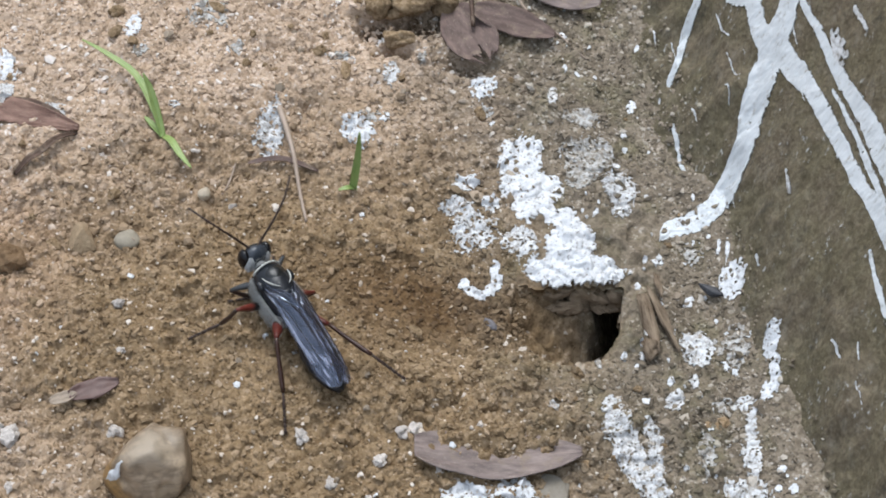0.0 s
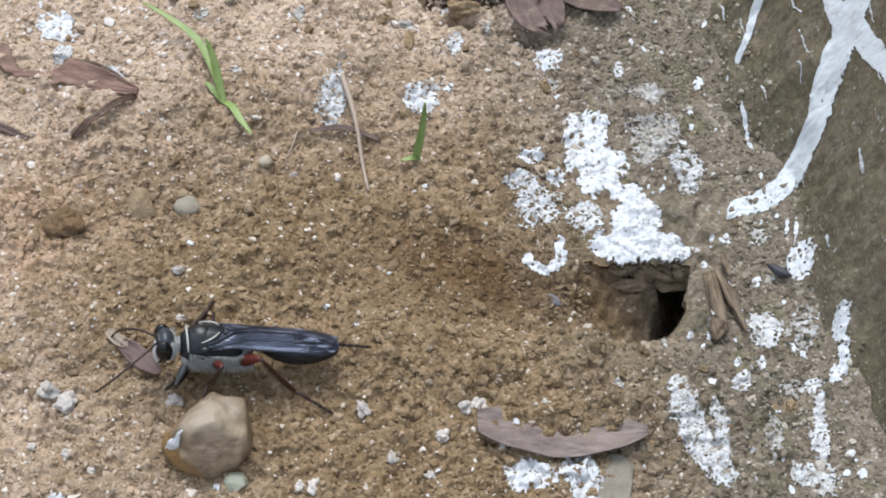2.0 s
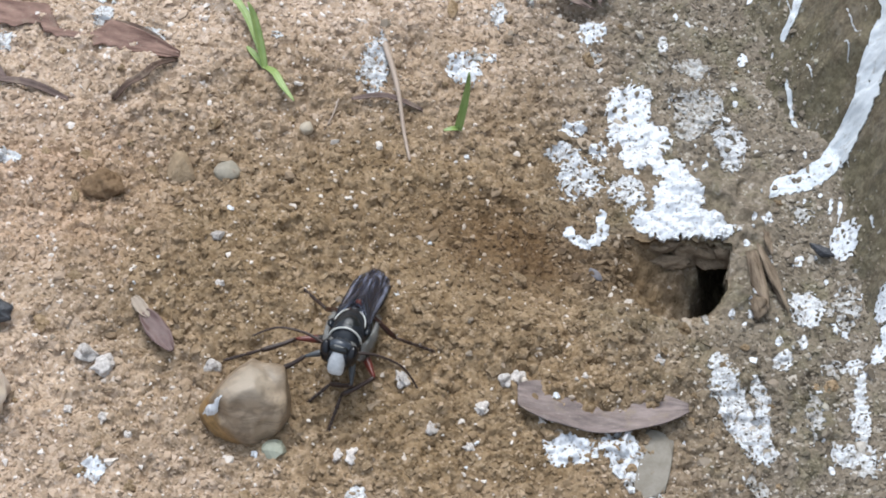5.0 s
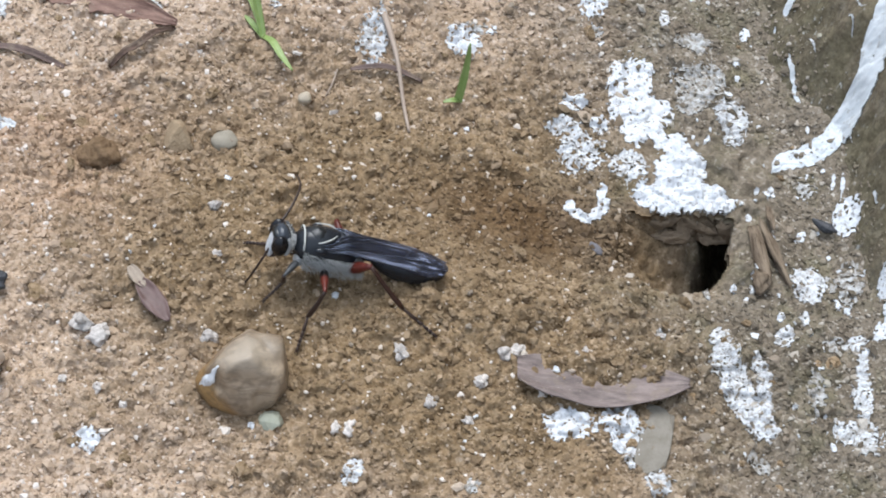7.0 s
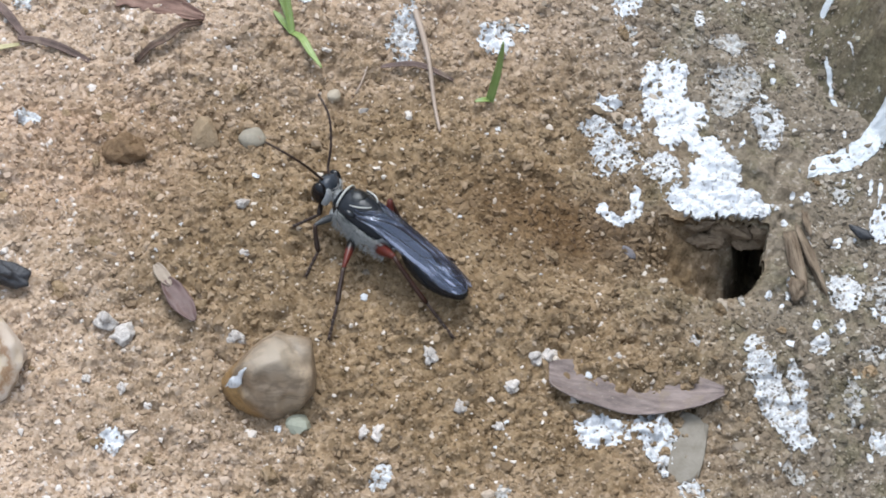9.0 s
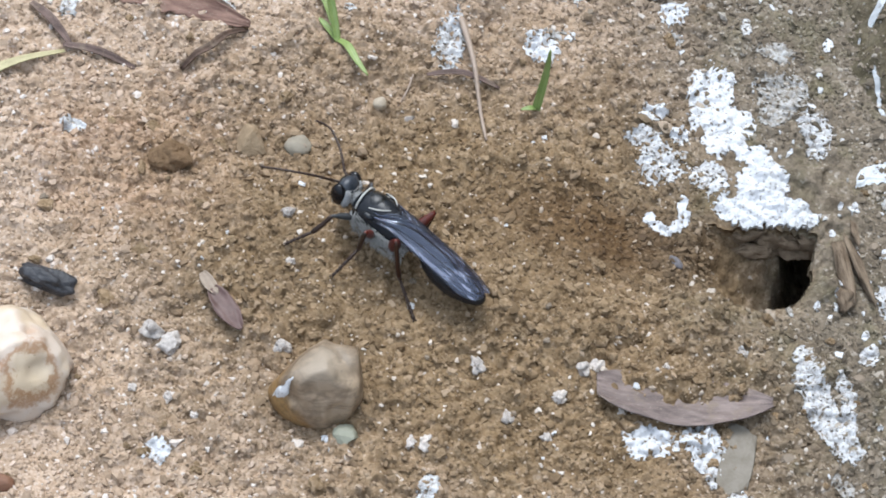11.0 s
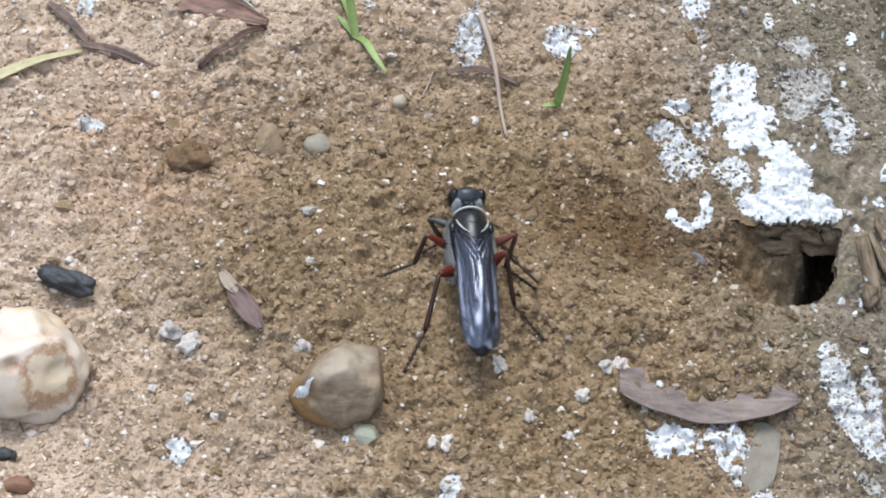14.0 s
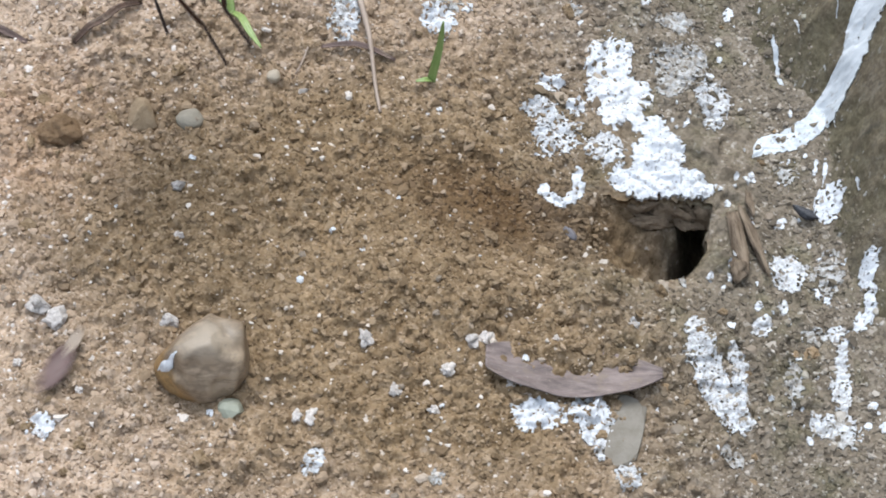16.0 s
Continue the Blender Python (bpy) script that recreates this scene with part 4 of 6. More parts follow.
def bend(points, n=14):
    """Points along a smooth line through the given ones."""
    pts = [Vector(p) for p in points]
    out = []
    for k in range(n + 1):
        t = k / n * (len(pts) - 1)
        i = min(int(t), len(pts) - 2)
        f = t - i
        p0, p1, p2, p3 = pts[max(i - 1, 0)], pts[i], pts[i + 1], pts[min(i + 2, len(pts) - 1)]
        out.append(0.5 * ((2 * p1) + (p2 - p0) * f + (2 * p0 - 5 * p1 + 4 * p2 - p3) * f * f + (3 * p1 - p0 - 3 * p2 + p3) * f**3))
    return out


def grounded(x, y, up=0.2):
    return (x, y, float(ground_z(x, y)) + up)


def make_roof():
    """The crust of soil that roofs the burrow behind its mouth."""
    gx, gy = np.arange(9.0, 34.0, 0.26), np.arange(-20.0, 13.0, 0.26)
    x, y = np.meshgrid(gx, gy, indexing="ij")
    lip = y + 3.3 - 0.08 * (x - 18) + 1.8 * (fbm(x, y * 0, 2.6, 91, 4, 0.6) - 0.5)
    lip = np.maximum(lip, np.where(x > 20.5, (mouth(x, y) - 0.97) * 7.9, -9.0))
    top = ground_z(x, y, True, 0.0) + 0.03 - 0.5 * (1 - step(0.0, 0.8, lip))
    low = top - 0.8 - 5.0 * step(0.0, 2.6, lip) - 1.2 * fbm(x, y, 2.4, 97, 3)
    n, m = x.shape
    keep = lip > -0.2
    cell = keep[:-1, :-1] & keep[1:, :-1] & keep[:-1, 1:] & keep[1:, 1:]
    index = np.arange(n * m).reshape(n, m)
    i, j = np.nonzero(cell)
    quad = np.stack([index[i, j], index[i + 1, j], index[i + 1, j + 1], index[i, j + 1]], 1)
    faces = [quad, quad[:, ::-1] + n * m]
    padc = np.pad(cell, 1)
    for di, dj, (a, b) in ((-1, 0, ((0, 1), (0, 0))), (1, 0, ((1, 0), (1, 1))), (0, -1, ((0, 0), (1, 0))), (0, 1, ((1, 1), (0, 1)))):
        edge = ~padc[1 + i + di, 1 + j + dj]
        ei, ej = i[edge], j[edge]
        p, q = index[ei + a[0], ej + a[1]], index[ei + b[0], ej + b[1]]
        faces.append(np.stack([p, q, q + n * m, p + n * m], 1))
    verts = np.concatenate([np.stack([x, y, top], -1).reshape(-1, 3), np.stack([x, y, low], -1).reshape(-1, 3)])
    thing("burrow_roof", build("burrow_roof", verts, np.concatenate(faces), SOIL), "crust of packed soil roofing the wasp burrow", "burrow", kind="structure")


def make_stones():
    me = lump((6.2, 5.5, 6.8), 17, 5, 0.15, planes=(((-0.74, 0.52, 0.42), 0.60), ((-0.3, 0.2, 0.93), 0.80), ((-0.95, -0.2, 0.25), 0.86), ((0.98, 0.1, 0.12), 0.84), ((0.1, -0.75, 0.7), 0.84), ((0.15, 0.25, 1.0), 0.88)), dents=(((0.45, -0.85, 0.25), 0.30, 0.10), ((-0.2, -0.7, 0.75), 0.22, 0.06)))
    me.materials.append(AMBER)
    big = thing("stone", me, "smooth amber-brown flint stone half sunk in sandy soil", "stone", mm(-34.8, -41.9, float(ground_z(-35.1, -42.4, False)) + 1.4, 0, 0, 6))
    top = lump((2.5, 0.8, 0.4), 4, 3, 0.4)
    top.materials.append(LIME)
    spot = max(me.vertices, key=lambda v: v.co.normalized().dot(Vector((-0.80, -0.42, 0.42)).normalized()))
    part("lime_fleck", top, None, big, "white lime fleck", Matrix.Translation(spot.co) @ spot.normal.to_track_quat("Z", "Y").to_matrix().to_4x4() @ mm(0, 0, 0, 0, 0, 74))
    me = lump((8.3, 7.8, 5.6), 37, 5, 0.18, planes=(((0.52, -0.62, 0.5), 0.68), ((0.7, 0.62, 0.2), 0.86)), dents=(((0.72, -0.30, 0.62), 0.30, 0.07), ((-0.02, -0.42, 0.9), 0.16, 0.12), ((0.35, 0.32, 0.88), 0.13, 0.07), ((-0.5, 0.1, 0.85), 0.2, 0.10)))
    me.materials.append(QUARTZ)
    thing("stone", me, "cream-white quartz stone with rusty hollows on the soil", "stone", mm(-73.3, -46.5, float(ground_z(-73.6, -47.4, False)) + 2.4))
    me = lump((3.7, 1.7, 1.6), 9, 4, 0.36, facets=3, dents=(((-0.35, -0.85, 0.1), 0.55, 0.55), ((0.2, -0.6, 0.7), 0.3, 0.12)))
    me.materials.append(CHARCOAL)
    thing("charcoal", me, "small black charred wood piece on sand", "charcoal", mm(-71.2, -33.7, float(ground_z(-71.2, -33.9, False)) + 0.8, 0, 0, -12))
    stone("pebble", (-30.4, -47.5), (1.8, 1.5, 1.1), 3, GREEN_BIT, "small pale greenish pebble beside a brown stone", "pebble", 15, facets=8, sink=0.3, sub=2, sharp=True)
    stone("pebble", (-44.4, -5.6), (1.9, 1.7, 1.0), 5, plain("pale_pebble", (0.29, 0.25, 0.185), (0.46, 0.405, 0.32), 0.8, 0.6, 0.3, 0.12), "round flat grey pebble in brown soil", "pebble", rough=0.12, sink=0.35)
    stone("pebble", (-35.0, 4.3), (1.0, 1.0, 0.8), 6, plain("beige_pebble", (0.45, 0.37, 0.27), (0.66, 0.56, 0.43), 0.8), "small round beige pebble in brown soil", "pebble", rough=0.12, sink=0.3)
    stone("soil_clod", (-60.2, -11.3), (2.3, 2.0, 1.6), 21, plain("red_soil", (0.13, 0.078, 0.042), (0.42, 0.278, 0.165), 0.45, 0.95, 0.1, 0.5), "round reddish-brown clod of crumbly soil", "clod", sub=5, rough=0.32, facets=0, sink=0.42)
    me = lump((2.6, 3.2, 1.8), 22, 3, 0.16, planes=(((0.95, 0.1, 0.3), 0.34), ((-0.8, 0.45, 0.4), 0.32), ((0.1, -0.85, 0.5), 0.5), ((0.3, 0.8, 0.5), 0.55)))
    me.materials.append(plain("tan_soil", (0.28, 0.195, 0.115), (0.60, 0.455, 0.305), 0.9, 0.95, 0.1, 0.4))
    me.polygons.foreach_set("use_smooth", [False] * len(me.polygons))
    thing("soil_clod", me, "tan wedge of hard soil standing in sand", "clod", mm(-50.6, -6.2, float(ground_z(-50.6, -6.2, False)) + 0.9, 0, 0, 24))
    for at, r, seed, turn in (((-9.5, 44.6), (4.4, 2.4, 2.6), 81, 10), ((-4.2, 45.6), (3.0, 2.0, 2.2), 82, -20), ((-14.6, 43.2), (2.4, 1.8, 1.9), 83, 30), ((-10.4, 37.2), (2.8, 1.2, 1.4), 84, 5)):
        stone("soil_clod", at, r, seed, CLOD, "brown clod of packed soil overhanging a dark hollow", "clod", turn, "clods at the hollow", 4, 0.42, 3, 0.35)
    make_roof()
    for k, (at, r, base, turn) in enumerate((((15.8, -2.5), (3.9, 1.5, 2.3), -3.4, 6), ((21.0, -1.9), (3.6, 1.5, 2.3), -3.5, -6), ((25.6, -2.1), (2.0, 1.5, 2.6), -3.2, -20), ((18.6, -3.6), (3.0, 1.3, 1.3), -5.6, 14), ((23.4, -2.6), (2.2, 1.1, 1.0), -5.4, -10))):
        stone("roof_stone", at, r, 41 + k, ROOF_STONE, "dark brown stone roofing the burrow mouth", "stone", turn, "burrow roof stones", 5, 0.5, 4, 0.5, base=base)
    me = lump((2.7, 5.6, 0.9), 52, 5, 0.24, planes=(((1, 0, 0), 0.72), ((-1, 0.05, 0), 0.72), ((0, 0, 1), 0.45), ((0.1, 1, 0), 0.9), ((0, -1, 0), 0.9)))
    me.materials.append(plain("grey_slab", (0.17, 0.138, 0.098), (0.47, 0.43, 0.37), 2.0, 0.9, 0.2, 0.2))
    thing("slab", me, "flat pale grey stone lying flush with the soil", "stone", mm(18.4, -39.6, float(ground_z(18.4, -39.6, False)) - 0.22, 0, 0, -4))
    stone("bark_chip", (38.2, -2.7), (1.9, 0.8, 0.6), 61, CHARCOAL, "small blackish bark chip beside white lime", "bark chip", -14, rough=0.3, facets=5, sink=0.1)
    stone("pebble", (7.9, -10.4), (1.2, 0.7, 0.5), 65, plain("slate_bit", (0.13, 0.12, 0.13), (0.27, 0.25, 0.26), 0.7), "small grey-violet stone flake on soil", "pebble", -40, facets=4, sink=0.2)
    stone("pebble", (-72.4, -58.0), (1.3, 0.9, 0.7), 66, CHARCOAL, "tiny black charcoal crumb on sand", "charcoal", 20, facets=4, sink=0.2)
    stone("pebble", (-69.5, -62.0), (2.0, 1.2, 0.8), 67, plain("rust_pebble", (0.20, 0.09, 0.05), (0.36, 0.19, 0.12), 1.0), "small rust-brown pebble on sand", "pebble", 10, facets=4, sink=0.3)
    for k, (x, y, r) in enumerate(((-56.7, -37.4, 1.3), (-53.9, -39.0, 1.5), (-4.9, -35.9, 1.0), (-10.8, -40.1, 0.9), (17.6, -24.4, 0.9), (8.1, -29.4, 1.0), (-22.1, -46.6, 0.7), (-20.4, -46.2, 1.0), (-15.8, -33.6, 1.2), (-5.7, -41.9, 0.7),
                                  (-43.4, -17.0, 0.8), (-41.7, -24.6, 0.6), (-52.6, -46.2, 0.8), (-45.6, -42.6, 0.6), (-40.2, -36.9, 1.1), (3.2, -36.2, 0.7), (-2.2, -31.0, 1.1), (-0.8, -30.2, 1.0), (-57.4, -45.6, 0.6), (-49.0, -48.0, 0.6))):
        stone("pebble", (x, y), (r, r * random.Random(k).uniform(0.7, 1.0), r * 0.75), 100 + k, WHITE_BIT, "small white lime-crusted pebble on brown soil", "pebble", 37 * k, "white pebbles", 4, 0.5, 2, 0.3)
    rnd = random.Random(77)
    kinds = []
    for k in range(9):
        me = lump((1.0, 0.85, 0.55), 300 + k, 3, 0.5, facets=9)
        me.polygons.foreach_set("use_smooth", [False] * len(me.polygons))
        me.materials.append((CLOD, CLOD, CLOD, CLOD, GREY_BIT)[k % 5])
        kinds.append(me)
    made = 0
    while made < 230:
        x, y = rnd.uniform(-90, 48), rnd.uniform(-64, 50)
        dug = math.exp(-(((x + 2) / 22) ** 2 + ((y + 28) / 9) ** 2)) + 0.5 * math.exp(-(((x + 5) / 20) ** 2 + ((y - 2) / 7) ** 2)) + 0.14
        if rnd.random() > dug or wall_s(x, y) > -2 or (4 < x < 30 and -14 < y < 22) or math.hypot(x + 35, y + 42) < 8:
            continue
        r = rnd.choice((0.45, 0.55, 0.65, 0.8, 1.2)) * rnd.uniform(0.8, 1.2)
        me = kinds[rnd.randrange(9)]
        grey = me.materials[0] == GREY_BIT
        ob = thing("pebble" if grey else "soil_clod", me, "small tan-grey pebble on sandy soil" if grey else "small brown crumb of dug soil", "pebble" if grey else "clod", group="pebbles" if grey else "soil crumbs")
        ob.matrix_basis = mm(x, y, float(ground_z(x, y)) + 0.2 * r, rnd.uniform(-20, 20), rnd.uniform(-20, 20), rnd.uniform(0, 360)) @ Matrix.Scale(r, 4)
        made += 1


def make_leaves():
    thing("dead_leaf", leaf_shape(22.6, 8.2, 0.4, 2.0, cup=1.2, n=70, m=30).mesh("dead_leaf", DEAD_LEAF), "dry grey-brown leaf half covered with soil", "dead leaf", mm(10.7, -32.9, 0.82, -10.5, 0.2, 6), "dead leaves")
    half = lambda a, b: b > -0.15 + 0.5 * noise.noise(Vector((a * 7, 1, 8))) + 0.15 * noise.noise(Vector((a * 31, 1, 3))) and not (abs(a - 0.53) < 0.05 + 0.09 * b and b > 0.15)
    thing("dead_leaf", leaf_shape(33.0, 7.6, 0.9, 5.0, cup=0.4, keep=half, n=110, m=36).mesh("dead_leaf", BROWN_LEAF), "brown dry leaf with a curled rim, partly buried in sand", "dead leaf", mm(-71.2, 13.2, 0.75, 9, 0, -3), "dead leaves")
    for name, pts, w, label in (
        ("curled_leaf", [grounded(-62.2, 3.4, 0.5), grounded(-60.6, 4.9, 0.8), grounded(-59.0, 6.3, 0.8), grounded(-57.3, 9.6, 0.7), grounded(-54.9, 12.2, 0.6)], 1.1, "dark curled leaf rim standing out of the sand"),
        ("curled_leaf", [grounded(-54.9, 12.6, 0.6), grounded(-58.6, 14.8, 0.9), grounded(-62.8, 16.5, 0.9), grounded(-66.5, 16.9, 0.5)], 0.8, "dark curled leaf rim standing out of the sand"),
        ("leaf_strip", [grounded(-78.5, 3.0, 0.3), grounded(-73.7, 3.2, 0.7), grounded(-68.4, 2.5, 0.2)], 1.2, "narrow brown strip of dead leaf on sand"),
        ("leaf_strip", [grounded(-84.6, 9.4, 0.3), grounded(-81.1, 6.6, 0.8), grounded(-77.6, 3.5, 0.3)], 1.25, "narrow brown strip of dead leaf on sand"),
        ("leaf_strip", [grounded(-29.6, 10.6, 0.3), grounded(-24.7, 11.3, 0.6), grounded(-19.4, 11.0, 0.3)], 0.9, "flat brown leaf strip under a pale straw"),
    ):
        line = bend(pts)
        taper = [w * max(0.25, math.sin(math.pi * (0.08 + 0.84 * k / 14)) ** 0.6) for k in range(15)]
        thing(name, ribbon(line, taper, 0.16, 0.7).mesh(name, RIM_LEAF if name == "curled_leaf" else DARK_LEAF), label, "dead leaf", group="leaf scraps")
    ragged = lambda a, b: a < 0.84 + 0.2 * noise.noise(Vector((b * 7, 0.5, 2))) + 0.1 * noise.noise(Vector((b * 19, 0.5, 6))) and abs(b) < 0.9
    top = thing("dead_leaf", leaf_shape(13.0, 9.0, 0.8, 9.0, keep=ragged, n=60, m=36).mesh("dead_leaf", DARK_LEAF), "torn dark brown dead leaf at a soil hollow", "dead leaf", mm(0.2, 39.0, 1.4, 12, -6, -58), "dead leaves")
    thing("dead_leaf", leaf_shape(13.0, 5.0, 0.6, 11.0).mesh("dead_leaf", DARK_LEAF), "narrow dark brown dead leaf on soil", "dead leaf", mm(6.6, 42.0, 2.2, 10, 6, -9), "dead leaves")
    thing("dead_leaf", leaf_shape(12.0, 5.5, 0.5, 15.0).mesh("dead_leaf", DEAD_LEAF), "tan dead leaf lying near the wall foot", "dead leaf", mm(13.6, 49.6, 1.5, 14, 0, -8), "dead leaves")
    thing("dry_stem", Shape().tube(bend([(-1.2, 52, 2.5), (-0.6, 46, 3.2), (0.4, 40, 2.4)]), [0.35] * 15, 6).mesh("leaf_stem", RIM_LEAF), "thin dark brown leaf stem on a dead leaf", "leaf stem")
    thing("rootlet", Shape().tube(bend([grounded(5.5, 52, 0.4), grounded(8, 46, 0.5), grounded(14, 42, 0.4), grounded(18, 38.5, 0.2)]), [0.22 - 0.008 * k for k in range(15)], 5).mesh("rootlet", PALE_STRAW), "thin curved pale rootlet over soil", "rootlet")
    thing("straw", Shape().tube(bend([grounded(-26.4, 20.3, 0.6), grounded(-24.6, 16.0, 0.9), grounded(-23.1, 12.0, 1.1), grounded(-21.4, 6.5, 0.6), grounded(-19.9, 1.8, 0.25)], 20), [0.5 - 0.015 * k for k in range(21)], 7).mesh("straw", PALE_STRAW), "pale pinkish dry straw lying across soil", "straw")
    thing("rootlet", Shape().tube(bend([grounded(-31.4, 10.3, 0.3), grounded(-31.8, 7.5, 0.6), grounded(-32.6, 5.3, 0.2)]), [0.14] * 15, 5).mesh("rootlet", PALE_STRAW), "hair-thin yellowish rootlet on soil", "rootlet")
    thing("dry_grass", ribbon(bend([grounded(-93, -8.5, 0.8), grounded(-88.1, -5.1, 0.8), grounded(-83.0, -1.4, 1.0), grounded(-78.0, 2.2, 0.5)]), [2.3 - 0.13 * k for k in range(15)], 0.15, 0.3).mesh("dry_grass", YELLOW_GRASS), "yellowing dry grass blade lying on sand", "grass blade")
    shoot = tagged(new("grass_shoot"), "young bright green grass shoot with three blades", "grass")
    shoot.matrix_basis = mm(-42.6, 13.6, float(ground_z(-42.6, 13.6)))
    for pts, w in (([(0, 0, 0), (-2.2, 4.4, 1.2), (-5.6, 9.2, 2.2), (-10.4, 12.2, 2.6), (-14.6, 14.6, 2.2)], 1.15), ([(0, 0, 0), (-1.2, 2.4, 2.2), (-2.6, 4.8, 4.8), (-3.8, 6.2, 6.6)], 1.3), ([(0, 0, 0.3), (1.6, -1.9, 1.9), (3.2, -4.2, 2.2), (5.2, -6.2, 1.9)], 1.2), ([(0, 0, 0.2), (-1.9, 1.6, 0.8), (-3.2, 2.9, 0.7)], 1.0)):
        part("blade", ribbon(bend(pts), [0.8 * w * (0.8 + 0.4 * math.sin(math.pi * k / 14)) * (1 - (k / 14) ** 4 * 0.75) for k in range(15)], 0.12, 0.45), GREEN, shoot)
    shoot = tagged(new("grass_shoot"), "short upright bright green grass blade", "grass")
    shoot.matrix_basis = mm(-14.0, 8.4, float(ground_z(-14.0, 8.4)))
    for pts, w in (([(0, 0, -0.3), (0.2, 0.9, 3.0), (0.3, 2.0, 6.0), (0.2, 3.0, 9.4)], 1.5), ([(0, 0, 0.2), (-0.9, -0.5, 0.6), (-2.0, -0.9, 0.5)], 1.0)):
        part("blade", ribbon(bend(pts), [0.8 * w * (1 - (k / 14) ** 3 * 0.8) for k in range(15)], 0.12, 0.4), GREEN, shoot)
    flake = tagged(new("bark_flake"), "splintered grey bark flake standing at the burrow mouth", "bark flake")
    flake.matrix_basis = mm(29.2, -7.6, float(ground_z(29.6, -7.6, False, 0.0)) + 0.2)
    for size, at, seed in (((1.2, 5.0, 0.6), mm(0.4, -0.6, 0.6, 0, -32, 16), 71), ((0.6, 4.8, 0.6), mm(2.6, -0.6, 0.7, 6, -45, 24), 72), ((1.3, 1.6, 0.7), mm(0.9, -5.3, 0.4, 8, -10, 18), 73), ((0.5, 2.4, 0.5), mm(1.6, 5.0, 1.0, -8, -30, 20), 74)):
        me = lump(size, seed, 3, 0.45, facets=5)
        me.materials.append(BARK)
        part("splinter", me, None, flake, "", at)


def make_grains():
    """Loose sand grains and grit all over the soil."""
    rnd = np.random.RandomState(11)
    t = (1 + 5**0.5) / 2
    ico = np.array([(-1, t, 0), (1, t, 0), (-1, -t, 0), (1, -t, 0), (0, -1, t), (0, 1, t), (0, -1, -t), (0, 1, -t), (t, 0, -1), (t, 0, 1), (-t, 0, -1), (-t, 0, 1)]) / 1.9
    tri = np.array([0, 11, 5, 0, 5, 1, 0, 1, 7, 0, 7, 10, 0, 10, 11, 1, 5, 9, 5, 11, 4, 11, 10, 2, 10, 7, 6, 7, 1, 8, 3, 9, 4, 3, 4, 2, 3, 2, 6, 3, 6, 8, 3, 8, 9, 4, 9, 5, 2, 4, 11, 6, 2, 10, 8, 6, 7, 9, 8, 1]).reshape(-1, 3)
    want = 85000
    x, y = rnd.uniform(-96, 62, want * 2), rnd.uniform(-66, 56, want * 2)
    ok = ((wall_s(x, y) < 1) | ((wall_s(x, y) < 4) & (rnd.uniform(0, 1, want * 2) < 0.4))) & (pit_depth(x, y) < 2.0)
    x, y = x[ok][:want], y[ok][:want]
    n = len(x)
    r = np.clip(0.18 * np.exp(rnd.normal(0, 0.5, n)), 0.09, 0.8)
    v = ico[None] * rnd.uniform(0.5, 1.4, (n, 12, 1)) * r[:, None, None] * rnd.uniform(0.6, 1.35, (n, 1, 3))
    a, b = rnd.uniform(0, 6.28, n), rnd.uniform(-0.8, 0.8, n)
    c, s = np.cos(a)[:, None], np.sin(a)[:, None]
    v = np.stack([v[..., 0] * c - v[..., 1] * s, v[..., 0] * s + v[..., 1] * c, v[..., 2] * 0.7 + v[..., 0] * b[:, None] * 0.4], -1)
    v += np.stack([x, y, np.maximum(ground_z(x, y), wall_z(x, y)) + r * 0.05], -1)[:, None]
    f = (tri[None] + 12 * np.arange(n)[:, None, None]).reshape(-1, 3)
    thing("sand_grains", build("sand_grains", v.reshape(-1, 3), f, GRAIN, False), "loose tan, pink and white sand grains on soil", "sand", kind="stuff")



# ---- the wasp: +x ahead, +y its left, +z up; its origin is the middle of the thorax ----
HIP = {"fore": (3.6, 1.3, -1.8), "mid": (0.2, 1.6, -2.2), "hind": (-2.9, 1.5, -1.9)}
BONES = {"fore": (3.7, 3.7, 3.6), "mid": (5.3, 4.8, 4.8), "hind": (5.0, 7.4, 5.6)}


def hairs(place, count, seed, length):
    """Short fine hairs; place(r) gives a root and a way."""
    rnd = random.Random(seed)
    s = Shape()
    for _ in range(count):
        p, way = place(rnd)
        way = Vector(way).normalized()
        side = way.cross(Vector((0.3, 0.2, 0.9))).normalized() * 0.025
        up = way.cross(side).normalized() * 0.025
        tip = Vector(p) + way * length * rnd.uniform(0.6, 1.2)
        s.add([Vector(p) + side, Vector(p) - side * 0.5 + up, Vector(p) - side * 0.5 - up, tip], [(0, 1, 3), (1, 2, 3), (2, 0, 3)])
    return s


